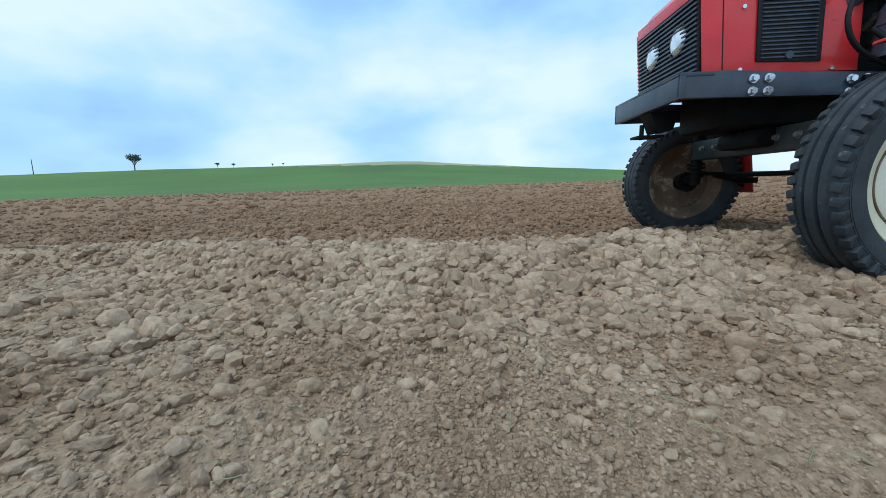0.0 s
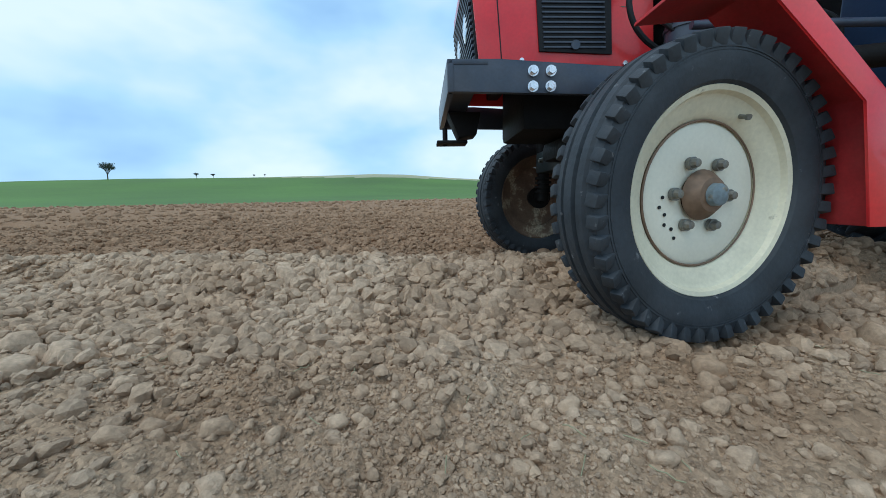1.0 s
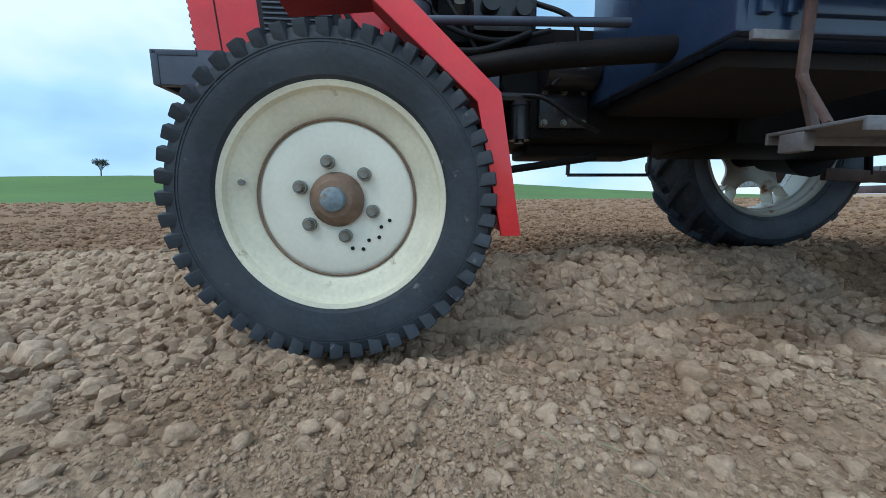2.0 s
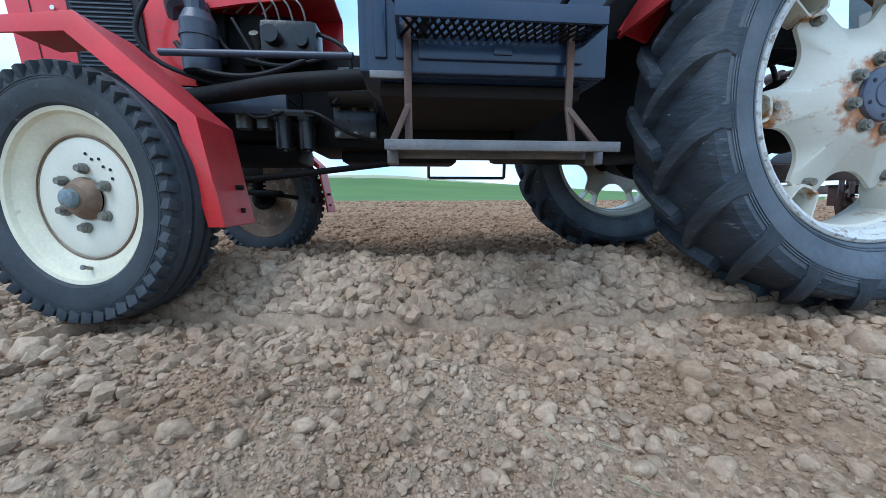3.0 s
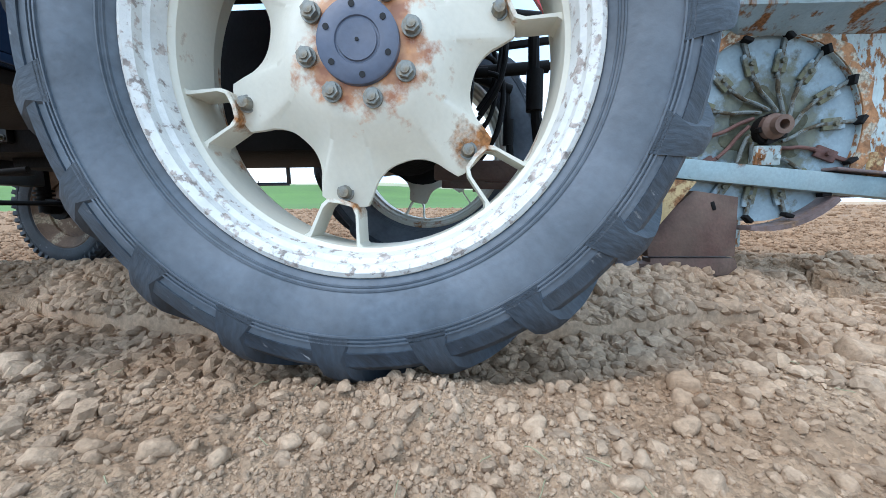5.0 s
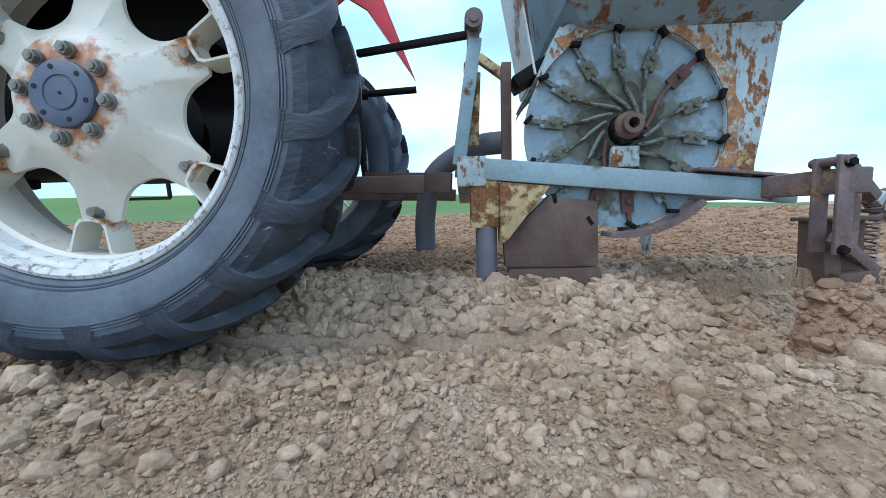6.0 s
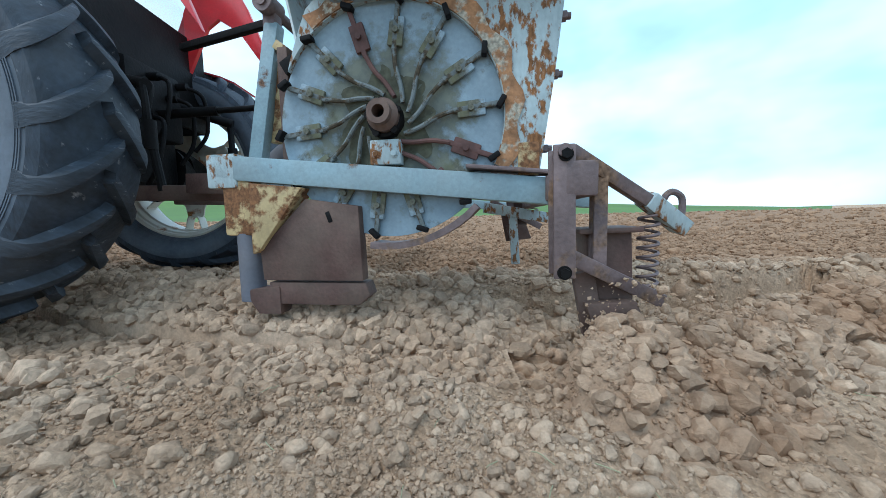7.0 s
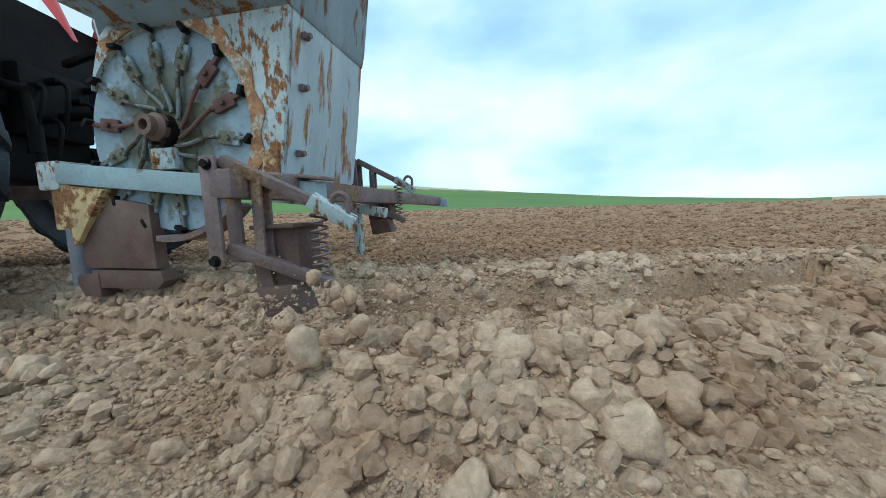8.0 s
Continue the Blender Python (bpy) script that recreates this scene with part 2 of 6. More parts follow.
def radial_stain(m, reach, spread, light, dark):
    """A ragged stain round the y axis of the thing, out to about reach metres."""
    n, l = m.node_tree.nodes, m.node_tree.links
    co = n.new("ShaderNodeTexCoord")
    flat = n.new("ShaderNodeVectorMath")
    flat.operation = "MULTIPLY"
    flat.inputs[1].default_value = (1, 0, 1)
    l.new(co.outputs["Object"], flat.inputs[0])
    dist = n.new("ShaderNodeVectorMath")
    dist.operation = "LENGTH"
    l.new(flat.outputs["Vector"], dist.inputs[0])
    rag = n.new("ShaderNodeTexNoise")
    rag.inputs["Scale"].default_value, rag.inputs["Detail"].default_value, rag.inputs["Roughness"].default_value = 14, 8, 0.65
    l.new(co.outputs["Object"], rag.inputs["Vector"])
    edge = n.new("ShaderNodeMath")
    edge.operation = "MULTIPLY_ADD"
    edge.inputs[1].default_value, edge.inputs[2].default_value = spread, reach - spread / 2
    l.new(rag.outputs["Fac"], edge.inputs[0])
    gap = n.new("ShaderNodeMath")
    gap.operation = "SUBTRACT"
    l.new(edge.outputs["Value"], gap.inputs[0])
    l.new(dist.outputs["Value"], gap.inputs[1])
    amount = n.new("ShaderNodeMapRange")
    amount.inputs["From Min"].default_value, amount.inputs["From Max"].default_value = -0.015, 0.06
    amount.inputs["To Max"].default_value = 0.85
    l.new(gap.outputs["Value"], amount.inputs["Value"])
    tone = n.new("ShaderNodeValToRGB")
    tone.color_ramp.elements[0].position, tone.color_ramp.elements[0].color = 0.38, (*dark, 1)
    tone.color_ramp.elements[1].position, tone.color_ramp.elements[1].color = 0.62, (*light, 1)
    l.new(rag.outputs["Fac"], tone.inputs["Fac"])
    mix = n.new("ShaderNodeMix")
    mix.data_type = "RGBA"
    base = n["Principled BSDF"].inputs["Base Color"]
    l.new(base.links[0].from_socket, mix.inputs["A"])
    l.new(tone.outputs["Color"], mix.inputs["B"])
    l.new(amount.outputs["Result"], mix.inputs["Factor"])
    l.new(mix.outputs["Result"], base)


radial_stain(M_DISC, 0.26, 0.4, (0.13, 0.135, 0.08), (0.05, 0.052, 0.035))
M_MOSS = material("greasy_olive_dirt", (0.075, 0.077, 0.05), 0.85, vary=0.4, scale=20, bump=0.8, fine=60)
M_CLAMP = material("grimy_grey_clamp", (0.14, 0.165, 0.165), 0.7, metal=0.1, vary=0.3, bump=0.4, wear=(0.1, 0.08, 0.05), wear_amount=0.5, wear_scale=18)
M_CLAMP_RED = material("rust_red_clamp", (0.1, 0.048, 0.04), 0.75, vary=0.35, bump=0.5, fine=50)
M_YELLOW = material("ochre_rusted_paint", (0.5, 0.38, 0.19), 0.6, vary=0.2, scale=8, bump=0.3, wear=(0.26, 0.12, 0.05), wear_amount=0.56, wear_scale=12)
M_BROWN = material("brown_rusty_steel", (0.095, 0.052, 0.042), 0.7, metal=0.15, vary=0.3, scale=9, bump=0.4, dust=0.3)
M_TAIL = material("violet_grey_rusty_steel", (0.17, 0.125, 0.12), 0.6, metal=0.2, vary=0.3, scale=9, bump=0.35, wear=(0.3, 0.19, 0.12), wear_amount=0.4)
M_HOSE = material("grey_ribbed_hose", (0.13, 0.14, 0.17), 0.6, vary=0.15, bump=0.1, dust=0.2)
M_HOPPER = material("pale_grey_hopper_paint", (0.55, 0.6, 0.58), 0.5, vary=0.1, scale=4, bump=0.15, wear=(0.35, 0.2, 0.12), wear_amount=0.28, wear_scale=5)
M_REAR_SHEET = material("streaked_blue_sheet", (0.36, 0.44, 0.47), 0.55, vary=0.12, scale=6, bump=0.2, wear=(0.38, 0.2, 0.1), wear_amount=0.4, wear_scale=9, stretch=(1.6, 1.6, 0.35))
M_PLATE = material("white_name_strip", (0.75, 0.76, 0.76), 0.4, vary=0.05)

M_GLASS = bpy.data.materials.new("cab_glass")
M_GLASS.use_nodes = True
gb = M_GLASS.node_tree.nodes["Principled BSDF"]
gb.inputs["Base Color"].default_value = (0.75, 0.85, 0.88, 1)
gb.inputs["Roughness"].default_value, gb.inputs["Transmission Weight"].default_value = 0.03, 1.0
M_LENS = bpy.data.materials.new("headlight_glass")
M_LENS.use_nodes = True
gb = M_LENS.node_tree.nodes["Principled BSDF"]
gb.inputs["Base Color"].default_value = (0.8, 0.82, 0.85, 1)
gb.inputs["Metallic"].default_value, gb.inputs["Roughness"].default_value = 0.75, 0.15


def soil_material(name, dry, damp, clods):
    """Crumbly field soil: dry crust over damp earth. clods: tone by clod."""
    m = bpy.data.materials.new(name)
    m.use_nodes = True
    n, l = m.node_tree.nodes, m.node_tree.links
    b = n["Principled BSDF"]
    b.inputs["Roughness"].default_value = 0.95
    b.inputs["Specular IOR Level"].default_value = 0.15
    geo = n.new("ShaderNodeNewGeometry")
    big = n.new("ShaderNodeTexNoise")
    big.inputs["Scale"].default_value, big.inputs["Detail"].default_value = 2.3, 7
    small = n.new("ShaderNodeTexNoise")
    small.inputs["Scale"].default_value, small.inputs["Detail"].default_value = 55, 8
    small.inputs["Roughness"].default_value = 0.65
    grain = n.new("ShaderNodeTexVoronoi")
    grain.inputs["Scale"].default_value = 130
    for t in (big, small, grain):
        l.new(geo.outputs["Position"], t.inputs["Vector"])
    ramp = n.new("ShaderNodeValToRGB")
    ramp.color_ramp.elements[0].position, ramp.color_ramp.elements[0].color = 0.36, (*damp, 1)
    ramp.color_ramp.elements[1].position, ramp.color_ramp.elements[1].color = 0.6, (*dry, 1)
    l.new(big.outputs["Fac"], ramp.inputs["Fac"])
    # freshly turned, browner strip of field further out, darkened more for shade below the tractor
    sep = n.new("ShaderNodeSeparateXYZ")
    l.new(geo.outputs["Position"], sep.inputs["Vector"])
    s1 = n.new("ShaderNodeMapRange")
    s1.interpolation_type = "SMOOTHSTEP"
    s1.inputs["From Min"].default_value, s1.inputs["From Max"].default_value = 1.7, 2.7
    l.new(sep.outputs["Y"], s1.inputs["Value"])
    s2 = n.new("ShaderNodeMapRange")
    s2.interpolation_type = "SMOOTHSTEP"
    s2.inputs["From Min"].default_value, s2.inputs["From Max"].default_value = 80.0, 25.0
    l.new(sep.outputs["Y"], s2.inputs["Value"])
    strip = n.new("ShaderNodeMath")
    strip.operation = "MULTIPLY"
    l.new(s1.outputs["Result"], strip.inputs[0])
    l.new(s2.outputs["Result"], strip.inputs[1])
    half = n.new("ShaderNodeMath")
    half.operation = "MULTIPLY"
    half.inputs[1].default_value = 0.8
    l.new(strip.outputs["Value"], half.inputs[0])
    mx = n.new("ShaderNodeMix")
    mx.data_type = "RGBA"
    l.new(half.outputs["Value"], mx.inputs["Factor"])
    l.new(ramp.outputs["Color"], mx.inputs["A"])
    # strip colour: browner soil, with the tractor's shade painted in
    mx.inputs["B"].default_value = (damp[0] * 0.70, damp[1] * 0.61, damp[2] * 0.54, 1)
    tone = n.new("ShaderNodeMapRange")
    tone.inputs["From Min"].default_value, tone.inputs["From Max"].default_value = 0.25, 0.75
    tone.inputs["To Min"].default_value, tone.inputs["To Max"].default_value = 0.7, 1.3
    l.new(small.outputs["Fac"], tone.inputs["Value"])
    hue = n.new("ShaderNodeSeparateXYZ")
    l.new(grain.outputs["Color"], hue.inputs["Vector"])
    each = n.new("ShaderNodeMapRange")
    each.inputs["To Min"].default_value, each.inputs["To Max"].default_value = (0.94, 1.06) if clods else (0.8, 1.2)
    l.new(hue.outputs["X"], each.inputs["Value"])
    both = n.new("ShaderNodeMath")
    both.operation = "MULTIPLY"
    l.new(tone.outputs["Result"], both.inputs[0])
    l.new(each.outputs["Result"], both.inputs[1])
    out = both.outputs["Value"]
    if clods:
        isl = n.new("ShaderNodeMapRange")
        isl.inputs["To Min"].default_value, isl.inputs["To Max"].default_value = 0.8, 1.2
        l.new(geo.outputs["Random Per Island"], isl.inputs["Value"])
        mu = n.new("ShaderNodeMath")
        mu.operation = "MULTIPLY"
        l.new(out, mu.inputs[0])
        l.new(isl.outputs["Result"], mu.inputs[1])
        out = mu.outputs["Value"]
    sc = n.new("ShaderNodeVectorMath")
    sc.operation = "SCALE"
    l.new(mx.outputs["Result"], sc.inputs[0])
    l.new(out, sc.inputs["Scale"])
    l.new(sc.outputs["Vector"], b.inputs["Base Color"])
    grit = n.new("ShaderNodeTexNoise")
    grit.inputs["Scale"].default_value, grit.inputs["Detail"].default_value = 210, 5
    grit.inputs["Roughness"].default_value = 0.7
    l.new(geo.outputs["Position"], grit.inputs["Vector"])
    dome = n.new("ShaderNodeMath")
    dome.operation = "MULTIPLY_ADD"
    dome.inputs[1].default_value = -0.2 if clods else -0.5
    l.new(grain.outputs["Distance"], dome.inputs[0])
    l.new(grit.outputs["Fac"], dome.inputs[2])
    bp = n.new("ShaderNodeBump")
    bp.inputs["Strength"].default_value, bp.inputs["Distance"].default_value = 1.0, 0.0045 if clods else 0.006
    l.new(dome.outputs["Value"], bp.inputs["Height"])
    l.new(bp.outputs["Normal"], b.inputs["Normal"])
    return m


M_SOIL = soil_material("field_soil", (0.475, 0.338, 0.226), (0.365, 0.24, 0.15), False)
M_CLOD = soil_material("soil_clods", (0.49, 0.358, 0.25), (0.385, 0.262, 0.17), True)
M_FRESH = soil_material("fresh_soil", (0.47, 0.336, 0.23), (0.33, 0.205, 0.125), True)
M_GRASS = material("green_crop", (0.07, 0.15, 0.01), 0.8, vary=0.22, scale=0.02, bump=0.2, fine=0.6)
M_STUBBLE = material("pale_far_field", (0.34, 0.33, 0.2), 0.9, vary=0.12, scale=0.02, fine=0.4)
M_BARK = material("tree_bark", (0.09, 0.08, 0.07), 0.9, vary=0.3, scale=3, bump=0.5)
M_TWIG = material("spring_twigs", (0.085, 0.1, 0.085), 0.9, vary=0.3, scale=2)


# helpers for meshes
def part(name, bm, mat, parent=None, label="", smooth=True, at=None):
    me = bpy.data.meshes.new(name)
    bmesh.ops.recalc_face_normals(bm, faces=bm.faces)
    bm.to_mesh(me)
    bm.free()
    me.materials.append(mat)
    if smooth:
        me.shade_smooth()
        me.set_sharp_from_angle(angle=radians(32))
    ob = new(name, me)
    ob.parent = parent
    if at is not None:
        ob.matrix_basis = at
    return tagged(ob, label)


def again(name, src, parent, at):
    """Another piece on the same mesh."""
    ob = new(name, src.data)
    ob.parent, ob.matrix_basis = parent, at
    return ob


def box(bm, lo, hi, bevel=0.004, m=None):
    c = [(a + b) / 2 for a, b in zip(lo, hi)]
    s = [abs(b - a) for a, b in zip(lo, hi)]
    r = bmesh.ops.create_cube(bm, size=1, matrix=Matrix.Translation(c) @ Matrix.Diagonal((*s, 1)))
    edges = {e for v in r["verts"] for e in v.link_edges}
    vs = r["verts"]
    if bevel:
        rb = bmesh.ops.bevel(bm, geom=list(edges), offset=min(bevel, min(s) * 0.4), segments=2, affect="EDGES", profile=0.6)
        vs = list({v for f in rb["faces"] for v in f.verts} | {v for v in vs if v.is_valid})
    if m is not None:
        bmesh.ops.transform(bm, matrix=m, verts=vs)
    return bm


def prism(bm, pts, y0, y1, bevel=0.004):
    """A plate: outline in x and z, from y0 to y1."""
    a = [bm.verts.new((x, y0, z)) for x, z in pts]
    b = [bm.verts.new((x, y1, z)) for x, z in pts]
    bm.faces.new(a)
    bm.faces.new(list(reversed(b)))
    k = len(pts)
    sides = [bm.faces.new((a[i], b[i], b[(i + 1) % k], a[(i + 1) % k])) for i in range(k)]
    if bevel:
        edges = list({e for f in sides for e in f.edges})
        bmesh.ops.bevel(bm, geom=edges, offset=bevel, segments=2, affect="EDGES", profile=0.6)
    return bm


def rod(bm, a, b, r, r2=None, seg=14):
    a, b = Vector(a), Vector(b)
    d = b - a
    m = Matrix.Translation((a + b) / 2) @ d.to_track_quat("Z", "Y").to_matrix().to_4x4()
    bmesh.ops.create_cone(bm, cap_ends=True, segments=seg, radius1=r, radius2=r if r2 is None else r2, depth=d.length, matrix=m)
    return bm


def bar(bm, a, b, w, h, bevel=0.004):
    """A flat or square bar from a to b, w across in y, h across the rest."""
    a, b = Vector(a), Vector(b)
    d = b - a
    side = Vector((0, 1, 0)) if abs(d.normalized().y) < 0.9 else Vector((1, 0, 0))
    up = d.normalized().cross(side).normalized()
    side = up.cross(d.normalized())
    m = Matrix((d.normalized(), side, up)).transposed().to_4x4()
    m.translation = (a + b) / 2
    return box(bm, (-d.length / 2, -w / 2, -h / 2), (d.length / 2, w / 2, h / 2), bevel, m)


def tube(bm, pts, r, seg=10):
    """A bent pipe through smooth points."""
    pts = [Vector(p) for p in pts]
    fine = []
    for i in range(len(pts) - 1):
        p0, p1, p2, p3 = pts[max(i - 1, 0)], pts[i], pts[i + 1], pts[min(i + 2, len(pts) - 1)]
        for k in range(6):
            u = k / 6
            fine.append(0.5 * (2 * p1 + (p2 - p0) * u + (2 * p0 - 5 * p1 + 4 * p2 - p3) * u * u + (3 * p1 - p0 - 3 * p2 + p3) * u ** 3))
    fine.append(pts[-1])
    rings = []
    for i, p in enumerate(fine):
        d = (fine[min(i + 1, len(fine) - 1)] - fine[max(i - 1, 0)]).normalized()
        q = d.to_track_quat("Z", "Y").to_matrix()
        rings.append([bm.verts.new(p + q @ Vector((r * math.cos(a), r * math.sin(a), 0))) for a in (2 * math.pi * k / seg for k in range(seg))])
    for a, b in zip(rings, rings[1:]):
        best = min(range(seg), key=lambda s: (a[0].co - b[s].co).length)
        for k in range(seg):
            bm.faces.new((a[k], a[(k + 1) % seg], b[(k + 1 + best) % seg], b[(k + best) % seg]))
    bm.faces.new(rings[0])
    bm.faces.new(list(reversed(rings[-1])))
    return bm


def lathe(bm, profile, seg=64, closed=True):
    """Turns an outline of (y, radius) round the y axis."""
    rings = []
    for k in range(seg):
        c, s = math.cos(2 * math.pi * k / seg), math.sin(2 * math.pi * k / seg)
        rings.append([bm.verts.new((r * c, y, r * s)) for y, r in profile])
    n = len(profile)
    for k in range(seg):
        a, b = rings[k], rings[(k + 1) % seg]
        for i in range(n if closed else n - 1):
            j = (i + 1) % n
            bm.faces.new((a[i], a[j], b[j], b[i]))
    return bm


def hexbolt(bm, at, r, h):
    """A bolt head that looks along -y, on a washer."""
    x, y, z = at
    rod(bm, (x, y, z), (x, y - h * 0.25, z), r * 1.3, seg=14)
    rod(bm, (x, y - h * 0.25, z), (x, y - h, z), r, r * 0.92, seg=6)
    return bm


def polar(r, deg):
    return r * math.cos(radians(deg)), r * math.sin(radians(deg))


def fast_mesh(name, verts, tris, mat, flat=False):
    me = bpy.data.meshes.new(name)
    me.vertices.add(len(verts))
    me.vertices.foreach_set("co", np.asarray(verts, np.float32).ravel())
    w = tris.shape[1]
    me.loops.add(tris.size)
    me.loops.foreach_set("vertex_index", tris.astype(np.int32).ravel())
    me.polygons.add(len(tris))
    me.polygons.foreach_set("loop_start", np.arange(0, tris.size, w, dtype=np.int32))
    me.materials.append(mat)
    me.update(calc_edges=True)
    me.validate()
    if flat:
        me.shade_flat()
    return me


# ground: one sheet from under the camera to the horizon
RNG = np.random.default_rng(7)
LATTICE = RNG.random((256, 256))


def value_noise(x, y):
    xi, yi = np.floor(x).astype(int), np.floor(y).astype(int)
    u, v = x - xi, y - yi
    u, v = u * u * (3 - 2 * u), v * v * (3 - 2 * v)
    a, b = LATTICE[xi & 255, yi & 255], LATTICE[(xi + 1) & 255, yi & 255]
    c, d = LATTICE[xi & 255, (yi + 1) & 255], LATTICE[(xi + 1) & 255, (yi + 1) & 255]
    return (a * (1 - u) + b * u) * (1 - v) + (c * (1 - u) + d * u) * v - 0.5


def step(a, b, x):
    t = np.clip((x - a) / (b - a), 0, 1)
    return t * t * (3 - 2 * t)


TABLES = [RNG.random((4, 256, 256)) for _ in range(4)]


def lumps(x, y, size, table, fill):
    """Embedded clods: domes with creases between them, one to a cell of that size at most."""
    tx, ty, tr, ta = TABLES[table]
    u, v = x / size + 0.31 * table, y / size + 0.57 * table
    ui, vi = np.floor(u).astype(int), np.floor(v).astype(int)
    best = np.zeros_like(u)
    for di in (-1, 0, 1):
        for dj in (-1, 0, 1):
            a, b = (ui + di) & 255, (vi + dj) & 255
            dx, dy = u - (ui + di) - tx[a, b], v - (vi + dj) - ty[a, b]
            rad = np.where(tr[a, b] < fill, 0.3 + 0.5 * tr[b, a] ** 2, 0.0)
            g = ta[a, b] * 6.28
            p, q = dx * np.cos(g) + dy * np.sin(g), dy * np.cos(g) - dx * np.sin(g)
            d = 0.55 * np.hypot(p, q * 1.3) + 0.45 * np.maximum(np.abs(p), np.abs(q) * 1.2)
            h = np.minimum((rad - d) * 1.9, 0.72 * rad + 0.5 * p * (ta[b, a] - 0.4) - 0.3 * q * (tx[b, a] - 0.5))
            best = np.maximum(best, np.where(d < rad, h, 0) * (0.6 + 0.5 * ta[b, a]))
    return best * size


def track_y(x):
    """Middle of the near wheel track."""
    return 0.90 + 0.13 * np.minimum(x * x, 4.0)


HILL_AZ = [-180, -90, -56, -42, -28, -12, -7, 14, 30, 44, 60, 180]
HILL_EL = [0.6, 1.6, 2.4, 3.2, 3.6, 4.1, 3.95, 2.2, 0.97, 0.3, 0.3, 0.6]


def relief(x, y):
    """The field before the wheels pass."""
    r = np.hypot(x, y) + 1e-6
    az = np.degrees(np.arctan2(x, y))
    near = 1 - step(8, 30, r)
    ahead = 1 - step(66, 71, np.abs(az))
    z = 0.03 * value_noise(x * 1.1 + 9, y * 1.1)
    z = z + 0.028 * value_noise(x * 4.3, y * 4.3 + 31)
    z = z + near * 0.02 * value_noise(x * 11 + 5, y * 11)
    z = z + near * ahead * (0.014 * value_noise(x * 26, y * 26 + 8)
                    + 0.008 * value_noise(x * 61 + 3, y * 61) + 0.005 * value_noise(x * 140, y * 140))
    rough = 0.75 + 0.5 * value_noise(x * 2.1 + 40, y * 2.1)
    z = z + near * ahead * (0.2 * lumps(x, y, 0.085, 0, 0.2) * (0.3 + rough) + 0.4 * lumps(x, y, 0.036, 1, 0.35) * (0.3 + rough) + 0.4 * lumps(x, y, 0.017, 2, 0.5))
    # old furrows further out
    z = z + 0.1 * step(2.4, 4.0, y) * near * value_noise(y * 1.5 + 3, x * 0.12)
    z = z + 0.105 * step(1.1, 1.3, y - 0.13 * np.minimum(x * x, 4.0)) * (1 - step(1.45, 2.15, y - 0.05 * np.minimum(x * x, 4.0)))
    z = z + 0.33 * step(3.0, 45.0, r)
    far = step(45, 330, r) * np.tan(np.radians(np.interp(az, HILL_AZ, HILL_EL))) * np.minimum(r, 330)
    z = z + far - np.maximum(r - 330, 0) * 0.03
    z = z + step(60, 200, r) * 0.5 * value_noise(x * 0.03, y * 0.03)
    return z


def rutted(x, y):
    """The field with the wheel track and the planter's trench opened in it."""
    d = y - track_y(x)
    ahead = (np.abs(x) < 2.75) & (y > 0.4)
    track = np.where(ahead, 0.085 * (1 - step(0.155, 0.185, np.abs(d))), 0)
    opened = (np.abs(x) < 1.75) & (y > 0.4)
    trench = np.where(opened, 0.19 * step(-0.18, -0.14, d) * (1 - step(0.36, 0.43, d)), 0)
    return relief(x, y) - np.maximum(track, trench)


def build_ground():
    radii = np.concatenate([[0.02], np.geomspace(0.06, 0.26, 24), np.geomspace(0.265, 6, 320), np.geomspace(6.1, 40, 90), np.geomspace(42, 330, 60), [360, 450, 700, 1200, 2500]])
    az = np.concatenate([np.linspace(-70, 70, 560), np.linspace(71.5, 288.5, 80)])
    k, n = len(radii), len(az)
    a = np.radians(az)
    x, y = radii[:, None] * np.sin(a)[None], radii[:, None] * np.cos(a)[None]
    z = rutted(x, y)
    verts = np.stack([x, y, z], -1).reshape(-1, 3)
    i, j = np.meshgrid(np.arange(k - 1), np.arange(n), indexing="ij")
    j2 = (j + 1) % n
    quads = np.stack([i * n + j, (i + 1) * n + j, (i + 1) * n + j2, i * n + j2], -1).reshape(-1, 4)
    # close the middle
    verts = np.concatenate([verts, [[0.0, 0.0, float(rutted(np.array(0.0), np.array(0.0)))]]])
    ring = np.arange(n)
    hub = np.full(n, len(verts) - 1)
    quads = np.concatenate([quads, np.stack([hub[::2], ring[::2], (ring[::2] + 1) % n, (ring[::2] + 2) % n], -1)])
    me = fast_mesh("ground", verts, quads[:, ::-1], M_SOIL)
    me.materials.append(M_GRASS)
    me.materials.append(M_STUBBLE)
    rc = np.broadcast_to(((radii[1:] + radii[:-1]) / 2)[:, None], (k - 1, n)).ravel()
    ac = np.broadcast_to((az + 0.1)[None], (k - 1, n)).ravel()
    idx = np.where((rc > 44) & (ac < 47), 1, 0)
    idx = np.where((rc > 268 + 62 * ((ac + 9) / 22) ** 2) & (ac < 47), 2, idx)
    idx = np.where((ac > 90) & (rc > 44), 1, idx)
    idx = np.concatenate([idx, np.zeros(len(me.polygons) - len(idx), int)])
    me.polygons.foreach_set("material_index", idx.astype(np.int32))
    me.shade_smooth()
    return tagged(new("ground", me), "dry crumbly tilled field soil with green crop beyond", "field", kind="structure")


ground = build_ground()


